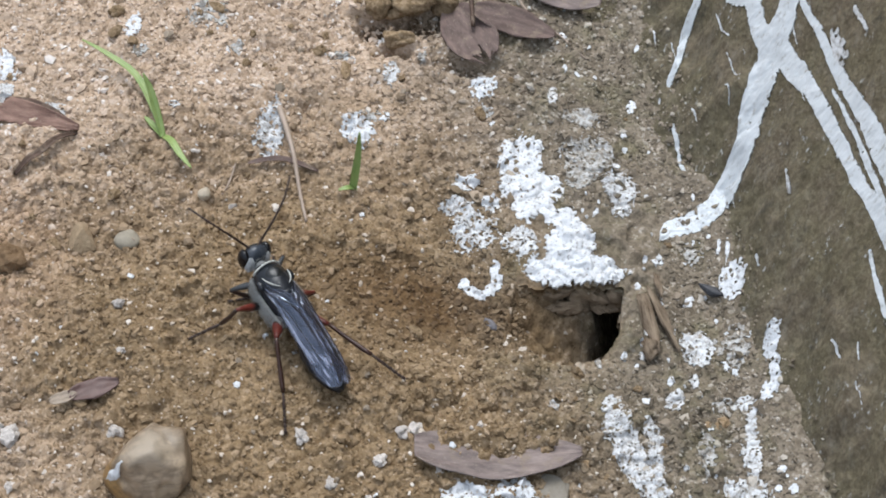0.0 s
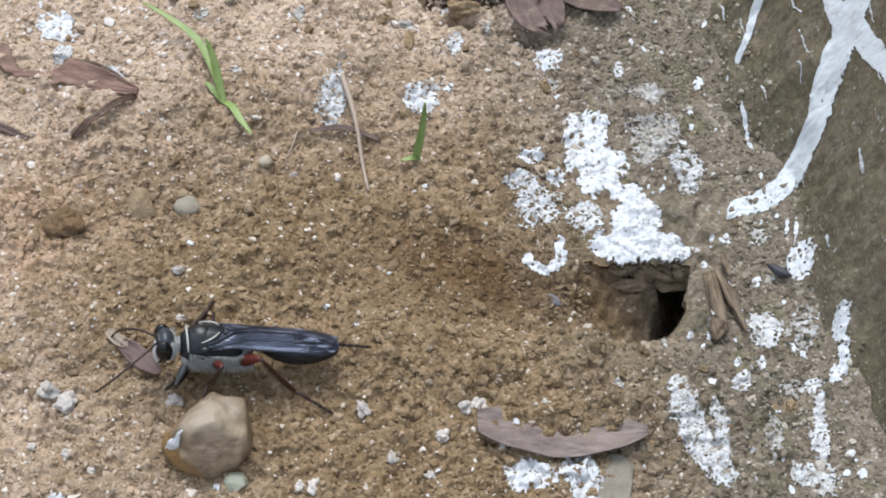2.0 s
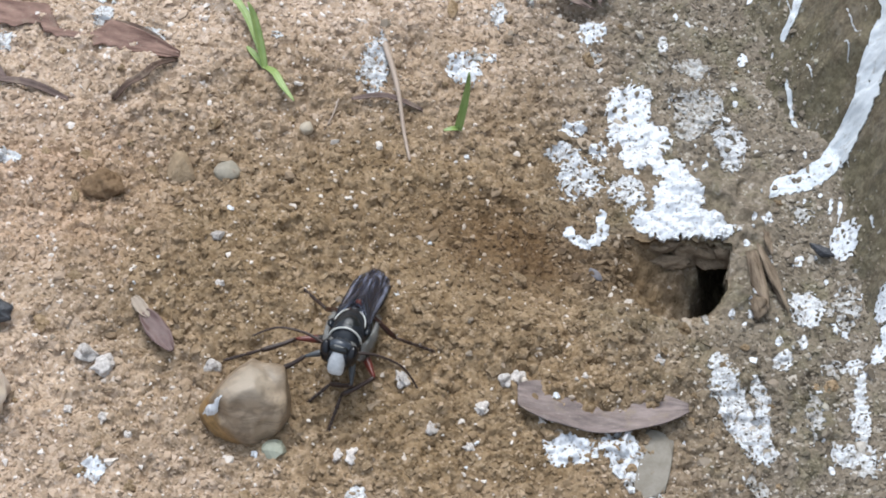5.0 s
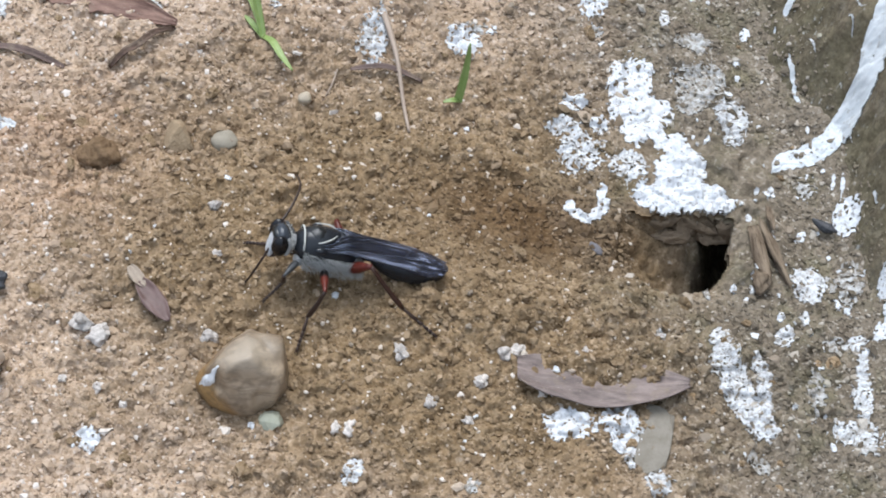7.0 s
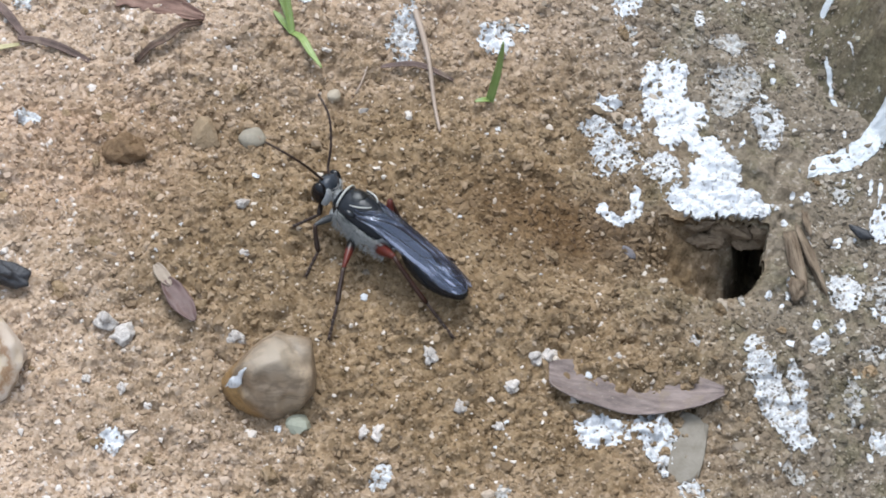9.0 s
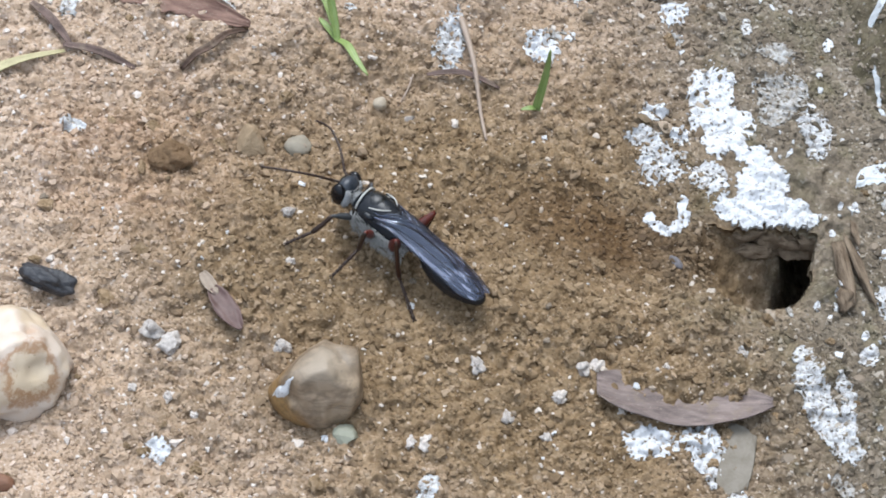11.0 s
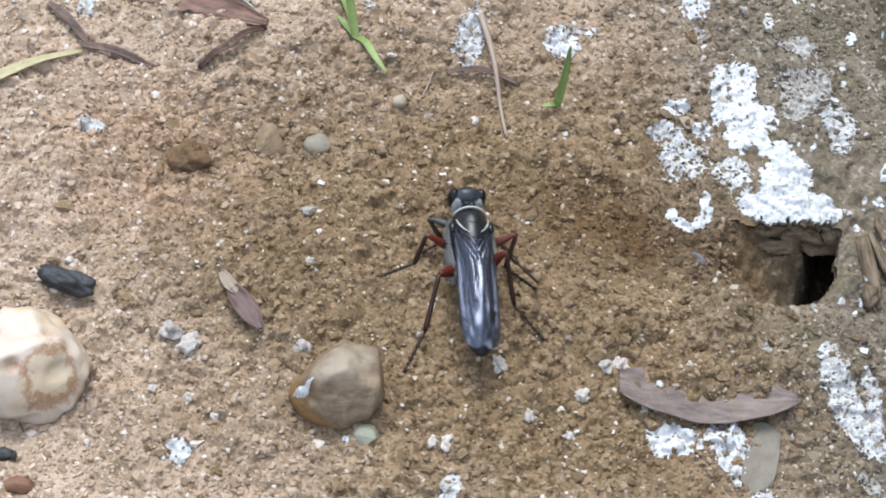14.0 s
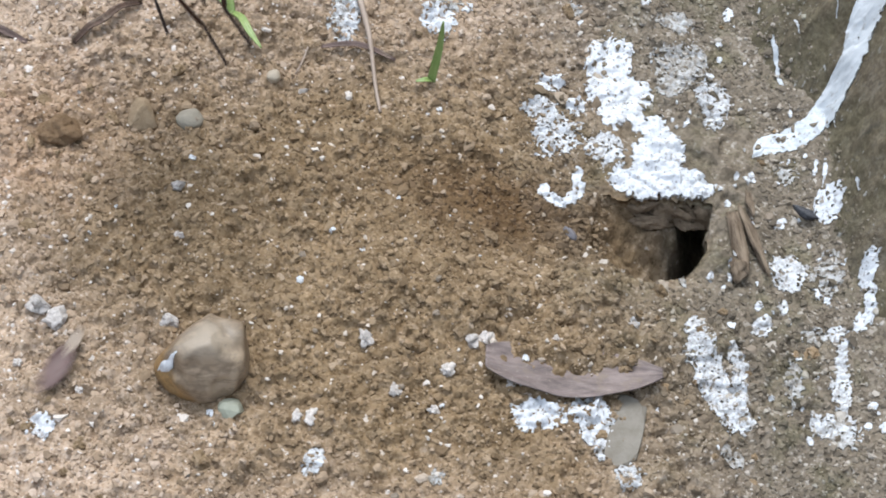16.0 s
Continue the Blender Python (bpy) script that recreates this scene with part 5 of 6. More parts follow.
def make_wasp():
    wasp = tagged(new("wasp"), "black digger wasp with red thighs, silver face and smoky folded wings", "wasp")
    # thorax and its plates
    thorax = Shape().loft([(4.9, -0.2, 0.6, 0.7), (4.6, -0.15, 1.35, 1.4), (3.9, -0.2, 2.1, 2.2), (2.9, -0.2, 2.45, 2.7), (1.4, -0.2, 2.6, 2.95), (-0.4, -0.25, 2.55, 2.85), (-1.8, -0.3, 2.4, 2.6), (-3.2, -0.35, 2.1, 1.95), (-4.3, -0.65, 1.4, 1.2), (-4.9, -0.85, 0.75, 0.7), (-5.1, -0.9, 0.4, 0.4)])
    part("thorax", thorax, BLACK, wasp)
    part("mesonotum", Shape().ball((1.9, 0, 1.0), (1.95, 1.85, 1.85), 24, 14), OLIVE, wasp, "dark olive back plate")
    part("scutellum", Shape().ball((-1.2, 0, 1.15), (0.9, 1.5, 1.4), 20, 12), BLACK, wasp)
    for side in (1, -1):
        part("thorax_side", Shape().ball((0.1, side * 1.6, -1.1), (3.4, 1.2, 1.45), 20, 12), DOWN, wasp, "silver downy flank")
        part("propodeum_side", Shape().ball((-3.1, side * 1.1, -0.85), (1.7, 1.2, 1.4), 18, 10), DOWN, wasp, "silver downy flank")
        line = [(-0.25, side * 0.7, 2.62), (0.4, side * 1.4, 2.5), (1.3, side * 1.85, 2.2), (2.2, side * 2.05, 1.95)]
        part("pale_stripe", Shape().tube(bend(line), [0.04 + 0.07 * math.sin(math.pi * k / 14) for k in range(15)], 7), PALE_BAND, wasp, "pale hairy stripe beside the back plate")
        part("tegula", Shape().ball((1.6, side * 2.45, 1.1), (0.85, 0.5, 0.45), 14, 8), BLACK, wasp)

        def flank(r, side=side):
            a, b = r.uniform(-1, 1), r.uniform(-0.7, 0.45)
            c = math.sqrt(max(0.0, 1 - 0.6 * a * a - 0.4 * b * b))
            return (a * 4.2 - 0.6, side * (1.3 + 1.5 * c), b * 2.3 - 0.8), (-0.5 + r.uniform(-0.4, 0.4), side * 1.0, b * 0.6)

        part("flank_hair", hairs(flank, 1500, 5 + side, 0.75), HAIR, wasp, "fine silver hair")
    collar = [(3.7 + 0.25 * math.cos(a), 2.15 * math.sin(a), 0.1 + 2.2 * math.cos(a)) for a in np.linspace(-1.4, 1.4, 15)]
    part("collar", Shape().tube(collar, [0.14] * 15, 8), PALE_BAND, wasp, "pale hairy collar")
    part("neck", Shape().loft([(5.9, 0.0, 0.6, 0.7), (5.2, -0.1, 0.85, 0.9), (4.5, -0.1, 1.2, 1.2)], 14), DOWN, wasp)
    # head
    head = part("head", Shape().ball((0, 0, 0), (1.40, 2.30, 2.05), 26, 16), HEAD, wasp, "", mm(6.5, 0, 0.25, 0, 10, 0) @ Matrix.Scale(0.92, 4))
    part("face", Shape().loft([(0, 0, 0.2, 0.15), (0.25, 0, 0.75, 0.40), (1.2, 0, 0.95, 0.62), (2.6, 0, 1.2, 0.72), (3.8, 0, 1.15, 0.62), (4.3, 0, 0.9, 0.40), (4.4, 0, 0.4, 0.15)], 20).turned(Matrix.Rotation(radians(80), 3, "Y")).moved((0.80, 0, 1.45)), FACE, head, "silver-white downy face")
    part("brow", Shape().ball((0.7, 0, 1.0), (0.7, 1.5, 0.75), 18, 10), OLIVE, head)
    for side in (1, -1):
        part("eye", Shape().ball((0.32, side * 1.75, -0.10), (1.25, 0.95, 1.85), 22, 14, Matrix.Rotation(radians(-8 * side), 3, "X")), EYE, head, "large glossy black eye")
        part("mandible", Shape().tube(bend([(0.6, side * 1.0, -2.0), (1.3, side * 0.9, -2.6), (1.8, side * 0.15, -2.9)]), [0.36 - 0.018 * k for k in range(15)], 8), DARK_LEG, head)
        part("cheek", Shape().ball((-0.62, side * 1.30, -0.45), (0.78, 0.95, 1.6), 16, 10), CHEEK, head, "silver downy cheek")
    part("crown_hair", hairs(lambda r: ((r.uniform(-1.4, -0.7), r.uniform(-1.9, 1.9), r.uniform(-1.4, 1.0)), (-0.8, r.uniform(-0.6, 0.6), 0.4)), 500, 9, 0.5), HAIR, head, "fine silver hair")
    # waist and abdomen
    part("petiole", Shape().tube([(-4.6, 0, -0.85), (-5.2, 0, -0.9), (-5.9, 0, -0.8), (-6.6, 0, -0.75)], [0.34, 0.28, 0.3, 0.55], 12), BLACK, wasp)
    gaster = part("abdomen", Shape().loft([(-6.0, -0.75, 0.45, 0.45), (-6.6, -0.7, 1.05, 1.0), (-7.6, -0.65, 1.75, 1.6), (-9.2, -0.65, 2.3, 2.15), (-11.2, -0.7, 2.5, 2.3), (-12.8, -0.8, 2.3, 2.1), (-14.4, -0.9, 1.8, 1.6), (-15.5, -0.95, 1.3, 1.15), (-16.1, -1.0, 0.85, 0.72), (-16.4, -1.05, 0.4, 0.34)], 28), BLACK, wasp)
    for x, w, h in ((-9.7, 2.33, 2.18), (-11.7, 2.46, 2.26), (-13.4, 2.14, 1.94), (-15.0, 1.54, 1.36)):
        part("segment_edge", Shape().tube([(x - 0.02, w * math.cos(a), -0.72 - 0.02 * (-x - 9) + h * math.sin(a)) for a in np.linspace(0, 2 * math.pi, 29)], [0.05] * 29, 6, cap=False), BLACK, gaster)
    moves = {}
    # antennae: a short scape and a long, slightly bowed flagellum in one piece
    for side, key in ((1, "left"), (-1, "right")):
        s = Shape().tube(bend([(0, 0, 0), (0.8, 0, 0.12), (1.5, 0, 0.1)], 6), [0.19, 0.2, 0.2, 0.19, 0.18, 0.17, 0.16], 8)
        line = bend([(1.5, 0, 0.1), (4.4, side * 0.6, 0.95), (8.0, side * 0.8, 0.95), (11.0, side * 0.1, -0.4)], 33)
        s.tube(line, [(0.20 if k % 3 else 0.165) * (1 - 0.3 * k / 33) for k in range(34)], 8)
        ob = part("antenna", s, DARK_LEG, wasp, "long thin black antenna", mm(7.0, side * 0.45, 1.2))
        moves["antenna", key] = ob
    # legs
    for which in ("fore", "mid", "hind"):
        f, t, k = BONES[which]
        stout = {"fore": 0.46, "mid": 0.56, "hind": 0.78}[which]
        upper = {"fore": GREY_LEG, "mid": RED_KNEE, "hind": RED}[which]
        for side, key in ((1, "left"), (-1, "right")):
            hip = HIP[which]
            part("hip_joint", Shape().ball((hip[0], side * hip[1], hip[2] + 0.25), (0.95, 0.85, 1.1), 14, 9), DOWN, wasp)
            thigh = Shape().tube([(x * f, 0, 0.10 * math.sin(math.pi * x)) for x in np.linspace(0, 1, 9)], [stout * w for w in (0.45, 0.75, 0.98, 1.05, 1.0, 0.88, 0.7, 0.55, 0.42)], 12)
            moves["thigh", which, key] = part("thigh", thigh, upper, wasp, {"fore": "dark grey thigh", "mid": "black thigh, rust red at the knee", "hind": "rust-red glossy thigh"}[which])
            shin = Shape().tube([(x * t, 0, -0.12 * math.sin(math.pi * x)) for x in np.linspace(0, 1, 9)], [0.27, 0.30, 0.30, 0.30, 0.32, 0.34, 0.36, 0.36, 0.28], 10)
            rnd = random.Random(int(f * 10) + side)
            for q in range(10):
                x = rnd.uniform(0.3, 1.0) * t
                a = rnd.uniform(0, 6.28)
                shin.tube([(x, 0, 0), (x + 0.3, 0.42 * math.cos(a), 0.42 * math.sin(a))], [0.05, 0.01], 4)
            moves["shin", which, key] = part("shin", shin, BROWN_LEG if which == "hind" else DARK_LEG, wasp, "dark spiny shin")
            foot = Shape()
            cuts = (0, 0.42, 0.6, 0.75, 0.86, 1.0)
            for a, b in zip(cuts, cuts[1:]):
                foot.tube([(a * k, 0, 0), (a * k + (b - a) * k * 0.25, 0, 0.02), (b * k - 0.08, 0, 0.02), (b * k, 0, 0)], [0.15, 0.19, 0.25, 0.17], 8)
            for c in (1, -1):
                foot.tube([(k * 0.97, 0, 0), (k + 0.25, c * 0.22, 0.03), (k + 0.4, c * 0.26, -0.14)], [0.09, 0.07, 0.02], 5)
            for q in range(8):
                x = rnd.uniform(0.1, 0.9) * k
                a = rnd.uniform(0, 6.28)
                foot.tube([(x, 0, 0), (x + 0.25, 0.38 * math.cos(a), 0.38 * math.sin(a))], [0.04, 0.01], 4)
            moves["foot", which, key] = part("foot", foot, DARK_LEG, wasp, "thin black jointed foot")
    # wings: laid back over the abdomen, the left over the right
    for side, key in ((1, "left"), (-1, "right")):
        for name, length, inner, outer, under in (("forewing", 17.7, -0.9, 2.55, 0.0), ("hindwing", 11.5, -0.5, 2.0, 0.22)):
            n, m = 44, 18
            s = Shape()
            root = (1.4, 2.1, 1.7)

            def at(a, b):
                """The folded wing: from the shoulder back along the abdomen, arched over it like a roof."""
                k = math.sqrt(max(0.0, 1 - (max(0.0, a - 0.76) / 0.242) ** 2))
                out = 2.4 + (outer - 2.4) * float(step(0.0, 0.35, a))
                inn = 1.9 + (inner - 1.9) * float(step(0.0, 0.40, a))
                tip = 1.0 - 0.35 * float(step(0.55, 0.95, a))
                out, inn = tip + (out - tip) * k, tip + (inn - tip) * k
                y = inn + (out - inn) * b
                x = root[0] - length * a
                ridge = float(np.interp(x, (-17, -14, -10, -4, -1.8, 1.5), (0.25, 1.25, 2.0, 2.5, 2.8, 3.0)))
                z = ridge - (1.5 + 0.7 * float(step(-3, 1.5, x))) * (y / 2.5) ** 2 - under - (0.0 if side > 0 else 0.14)
                z += (0.12 * math.sin(b * 13 + a * 3) + 0.05 * math.sin(b * 23 - a * 6)) * (1 - 0.85 * a) + 0.05 * noise.noise(Vector((a * 9, b * 7, 3.0 + side)))
                return Vector((x - root[0], side * (y - root[1]), z - root[2]))

            for layer in (0, 1):
                for i in range(n + 1):
                    for j in range(m + 1):
                        s.v.append(tuple(at(i / n, j / m) - Vector((0, 0, 0.03 * layer))))
            q = (n + 1) * (m + 1)
            for i in range(n):
                for j in range(m):
                    a = i * (m + 1) + j
                    face = (a, a + m + 1, a + m + 2, a + 1)
                    s.f += [face, tuple(q + k for k in reversed(face))]
            rim = [i * (m + 1) for i in range(n + 1)] + [n * (m + 1) + j for j in range(1, m + 1)] + [i * (m + 1) + m for i in range(n - 1, -1, -1)] + [j for j in range(m - 1, 0, -1)]
            for a, b in zip(rim, rim[1:] + rim[:1]):
                s.f.append((b, a, a + q, b + q))
            wing = part(name, s, WING, wasp, "smoky grey-violet veined wing")
            runs = [[(0.0, 0.9), (0.3, 0.97), (0.6, 0.97), (0.8, 0.95)], [(0.0, 0.75), (0.25, 0.72), (0.5, 0.7), (0.75, 0.62)], [(0.05, 0.5), (0.3, 0.42), (0.5, 0.38), (0.68, 0.3)], [(0.05, 0.3), (0.3, 0.15), (0.45, 0.1)],
                    [(0.42, 0.72), (0.46, 0.55), (0.5, 0.38)], [(0.6, 0.95), (0.64, 0.8), (0.66, 0.66)], [(0.72, 0.92), (0.74, 0.78), (0.73, 0.64)], [(0.3, 0.42), (0.34, 0.28), (0.4, 0.12)], [(0.62, 0.66), (0.66, 0.5), (0.67, 0.32)]]
            for run in runs:
                line = bend([(a, b, 0) for a, b in run], 12)
                part("vein", Shape().tube([at(p.x, p.y) + Vector((0, 0, 0.02)) for p in line], [0.045 if len(run) == 4 else 0.03] * 13, 6), VEIN, wing)
            moves[name, key] = (wing, (root[0], side * root[1], root[2]))
    return wasp, moves


# ---- what moves: the wasp's body, feet, antennae and wings; the scrap of leaf ----
BODY = (
    (0.0, -21.4, -15.0, 6.0, 130, 6),
    (0.5, -24.7, -18.0, 6.2, 148, 9),
    (1.0, -29.0, -18.4, 6.2, 150, 9),
    (1.5, -34.4, -24.9, 6.0, 171, 4),
    (2.0, -35.9, -30.6, 6.0, 194, 6),
    (2.5, -37.0, -26.7, 6.1, 168, 4),
    (3.0, -37.4, -27.4, 6.0, 169, 4),
    (3.5, -36.5, -30.2, 5.9, 192, 8),
    (3.8, -34.1, -29.2, 6.0, 216, 22),
    (4.0, -31.1, -31.6, 6.0, 231, 20),
    (4.2, -29.0, -31.5, 6.0, 239, 21),
    (4.5, -24.0, -30.0, 6.0, 259, 29),
    (4.7, -23.0, -31.1, 6.0, 266, 28),
    (6.8, -29.0, -24.7, 6.0, 198, 7),
    (7.0, -27.3, -23.4, 5.9, 190, 14),
    (7.5, -27.5, -23.4, 5.9, 188, 11),
    (7.8, -27.9, -21.9, 5.9, 179, 7),
    (8.0, -27.9, -22.0, 6.0, 171, 4),
    (8.5, -27.8, -21.2, 6.0, 163, 2),
    (9.0, -27.0, -18.5, 6.0, 153, 4),
    (9.5, -28.2, -18.3, 6.1, 150, 6),
    (10.0, -32.1, -19.8, 6.0, 165, 4),
    (10.2, -33.0, -18.7, 6.0, 165, 4),
    (12.3, -25.8, -18.1, 6.0, 123, 3),
    (12.5, -23.0, -18.9, 6.0, 112, 1),
    (12.8, -21.7, -18.0, 6.0, 104, -2),
    (13.0, -25.4, -20.4, 6.0, 133, 4),
    (13.2, -23.9, -19.5, 6.0, 130, 2),
    (13.5, -27.2, -21.5, 6.1, 148, 5),
    (13.8, -24.2, -19.7, 5.9, 126, -2),
    (14.0, -22.0, -20.2, 6.0, 104, -3),
    (14.2, -18.0, -22.6, 6.0, 61, 6),
    (14.4, -14.8, -23.4, 5.9, 25, -2),
    (14.5, -15.6, -23.3, 5.9, 22, 1),
    (14.6, -15.7, -24.0, 5.9, 9, 6),
    (14.8, -16.1, -24.2, 5.9, 6, 6),
    (15.0, -18.2, -23.6, 5.9, 30, 1),
    (15.2, -20.4, -22.3, 5.9, 50, -12),
    (15.4, -20.7, -23.7, 5.9, 56, -2),
    (15.5, -23.7, -25.8, 5.9, 99, -4),
    (15.6, -25.4, -19.6, 10.9, 131, -1),
    (15.7, -33.4, -8.2, 25.9, 154, -5),
    (15.8, -41.9, -4.3, 35.3, 146, -22),
    (15.9, -46.3, -7.0, 33.5, 147, -20),
    (16.0, -50.9, -0.1, 31.3, 151, -23),
)
FOOT_LH = ((0, -17.9, -33.5, 0.2), (0.5, -17.8, -33.9, 0.2), (1, -21.3, -35.3, 0.2), (1.5, -20.7, -35.3, 0.2), (2, -19.8, -35.0, 0.2), (2.5, -21.2, -36.4, 0.2), (3, -21.3, -36.6, 0.2), (3.5, -20.7, -36.4, 0.2), (4, -12.5, -28.8, 0.2), (4.5, -12.6, -28.9, 0.2), (7, -11.6, -30.6, 0.2), (7.5, -11.2, -31.2, 0.2), (8, -11.8, -31.1, 0.2), (8.5, -11.9, -31.0, 0.2), (9, -13.3, -30.8, 0.2), (9.5, -13.2, -30.9, 0.2), (10, -15.6, -30.2, 0.2), (12.5, -20.9, -36.5, 0.2), (13, -21.2, -37.2, 0.2), (13.5, -21.0, -37.3, 0.2), (14, -27.2, -37.6, 0.2), (14.4, -33.2, -25.8, 0.2), (14.6, -33.2, -25.8, 0.2), (15, -32.0, -27.5, 0.2), (15.3, -32.0, -27.5, 0.2))
FOOT_RH = ((0, -1.3, -24.9, 0.2), (0.5, -5.5, -23.5, 0.2), (1, -11.2, -20.5, 0.2), (1.5, -15.0, -20.9, 0.2), (2, -13.3, -24.6, 0.2), (9.5, -15.4, -18.7, 0.2), (10, -14.7, -18.9, 0.2), (12.5, -9.4, -30.8, 0.2), (13, -12.2, -32.3, 0.2), (13.5, -13.1, -29.2, 0.2), (14, -10.8, -29.0, 0.2), (14.5, -21.5, -38.6, 0.2), (15, -25.2, -41.3, 0.2), (15.5, -11.5, -36.8, 0.2))
FOOT_LM = ((0, -33.0, -20.8, 0.2), (0.5, -33.4, -28.2, 0.2), (1, -32.7, -32.3, 0.2), (1.5, -36.4, -33.6, 0.2), (2, -36.5, -40.2, 3.2), (2.5, -36.1, -40.6, 3.2), (3, -38.4, -40.8, 3.2), (3.5, -43.8, -39.5, 0.2), (4, -30.3, -42.5, 0.2), (4.5, -23.9, -43.2, 0.2), (7, -28.9, -36.4, 0.2), (7.5, -28.9, -36.3, 0.2), (8, -28.7, -36.4, 0.2), (8.5, -28.8, -36.0, 0.2), (9, -28.8, -36.0, 0.2), (9.5, -32.9, -32.7, 0.2), (10, -32.9, -32.4, 0.2), (12.5, -33.5, -20.3, 0.2), (13, -32.2, -21.3, 0.2), (13.5, -33.8, -23.5, 0.2), (14, -32.7, -24.8, 0.2))
FOOT_LF = ((0, -28.7, -13.6, 0.2), (0.5, -35.9, -18.1, 0.2), (1, -37.1, -20.4, 0.2), (1.5, -40.0, -28.7, 0.2), (2, -41.5, -35.7, 0.2), (2.5, -42.7, -32.2, 0.2), (3, -42.5, -33.3, 0.2), (3.5, -40.3, -38.4, 0.2), (4, -30.3, -38.2, 0.2), (4.5, -27.1, -39.6, 0.2), (7, -34.4, -30.5, 0.2), (7.5, -35.4, -31.4, 0.2), (8, -31.6, -27.7, 0.2), (8.5, -32.0, -27.7, 0.2), (9, -33.3, -26.2, 0.2), (9.5, -37.5, -22.5, 0.2), (10, -38.9, -25.1, 0.2), (12.5, -33.1, -18.0, 0.2), (13, -31.2, -18.4, 0.2), (13.5, -34.6, -22.8, 0.2), (14, -28.4, -19.8, 0.2))
FOOT_RM = ((4, -43.3, -31.0, 0.2), (4.5, -40.2, -37.7, 3.2), (14, -12.8, -22.1, 0.2), (15, -10.6, -33.3, 0.2), (15.5, -10.8, -32.0, 0.2))
FOOT_RF = ((2, -37.1, -17.8, 0.2), (4, -40.9, -35.9, 0.2), (4.5, -35.1, -39.4, 3.2), (8, -33.4, -28.9, 0.2), (8.5, -33.3, -28.4, 0.2), (9, -36.2, -19.7, 0.2), (14.5, -6.4, -26.4, 0.2), (15, -13.3, -28.6, 0.2))
ANTENNA_L = ((0, 38, 32), (0.5, 45, 20), (1, 21, 46), (1.5, 26, -25), (2, 31, -21), (2.5, 20, -70), (3, 9, 22), (3.5, 10, -45), (4, 60, -50), (4.5, 100, -10), (7, 40, -72), (7.5, 20, -60), (8, 39, 41), (8.5, 37, 46), (9, 31, 41), (9.5, 28, 40), (10, 35, 45), (12.5, 22, -68), (12.8, 25, 60), (13, 32, 39), (13.5, 38, 37), (14, 15, -68), (14.5, 30, -58), (15, 30, -60), (15.5, 45, 25), (15.6, 40, 39))
ANTENNA_R = ((0, -58, 39), (0.5, -23, 60), (1, -64, 31), (1.5, -37, 4), (2, -29, -45), (2.5, -10, -70), (3, -44, 30), (3.5, -46, 0), (4, -60, -44), (4.5, -80, -20), (7, -105, -8), (7.5, -20, -60), (8, -35, 50), (8.5, -35, 30), (9, -39, 32), (9.5, -40, 32), (10, -38, 30), (12.5, -22, -68), (12.8, -60, 45), (13, -32, 55), (13.5, -35, 45), (14, -15, -68), (14.5, -16, -55), (15, 1, -66), (15.5, -45, 25), (15.6, -60, 45))
WING_LEFT = ((0, 0, 0), (2.4, 0, 0), (2.5, 8, 5), (2.6, 0, 0), (3.9, 0, 0), (4.0, 0, 2), (4.1, 0, 0), (4.4, 0, 0), (4.5, 2, 2), (4.6, 4, 3), (4.7, 22, 8), (5.0, 0, 0), (9.9, 0, 0), (10.0, 0, 3), (10.1, 0, 0), (12.2, 8, 4), (12.3, 14, 8), (12.4, 0, 0), (15.4, 0, 0), (15.5, 3, 5), (15.6, 72, 25), (15.7, 80, -15), (15.8, 85, 30), (15.9, 85, -10), (16, 85, 25))
WING_RIGHT = ((0, 0, 0), (0.5, 0, 0), (0.6, 26, 20), (0.7, 0, 0), (2.1, 0, 0), (2.2, 16, 18), (2.3, 0, 0), (2.4, 0, 0), (2.5, 36, 16), (2.6, 0, 0), (3.9, 0, 0), (4.0, 1, 4), (4.1, 0, 0), (4.4, 0, 0), (4.5, 2, 2), (4.6, 4, 3), (4.7, 26, 8), (5.0, 0, 0), (7.4, 0, 0), (7.5, 2, 6), (7.6, 0, 0), (7.7, 0, 0), (7.8, 38, 22), (7.9, 0, 0), (9.9, 0, 0), (10.0, 2, 7), (10.1, 0, 0), (12.2, 0, 0), (12.3, 42, 8), (12.4, 0, 0), (15.4, 0, 0), (15.5, 3, 5), (15.6, 72, 25), (15.7, 80, -15), (15.8, 85, 30), (15.9, 85, -10), (16, 85, 25))
STANCE = {"fore": (8.2, 5.8), "mid": (0.8, 6.8), "hind": (-10.0, 5.0)}
HANGING = {"fore": (6.5, 3.0, -8.5), "mid": (-0.5, 3.5, -14.0), "hind": (-8.5, 2.2, -17.2)}
TAKE_OFF, ROLL = 15.55, 17.0


def body_at(t):
    """The wasp's pose in millimetres, eased between its rows."""
    rows = np.array(BODY)
    k = int(np.clip(np.searchsorted(rows[:, 0], t, "right") - 1, 0, len(rows) - 2))
    f = float(np.clip((t - rows[k, 0]) / (rows[k + 1, 0] - rows[k, 0]), 0, 1))
    f = f * f * (3 - 2 * f) if rows[k + 1, 0] - rows[k, 0] > 0.15 else f
    x, y, z, yaw, pitch = rows[k, 1:] + (rows[k + 1, 1:] - rows[k, 1:]) * f
    lift = float(ground_z(x, y, False)) * 0.5 if t < TAKE_OFF else 0.0
    roll = -ROLL * math.cos(radians(yaw)) if t < TAKE_OFF else 0.0
    return Matrix.LocRotScale((x, y, z + lift), Euler((radians(roll), radians(-pitch), radians(yaw))), None)


def eased(rows, t):
    rows = np.array(rows, float)
    return [float(np.interp(t, rows[:, 0], rows[:, c])) for c in range(1, rows.shape[1])]


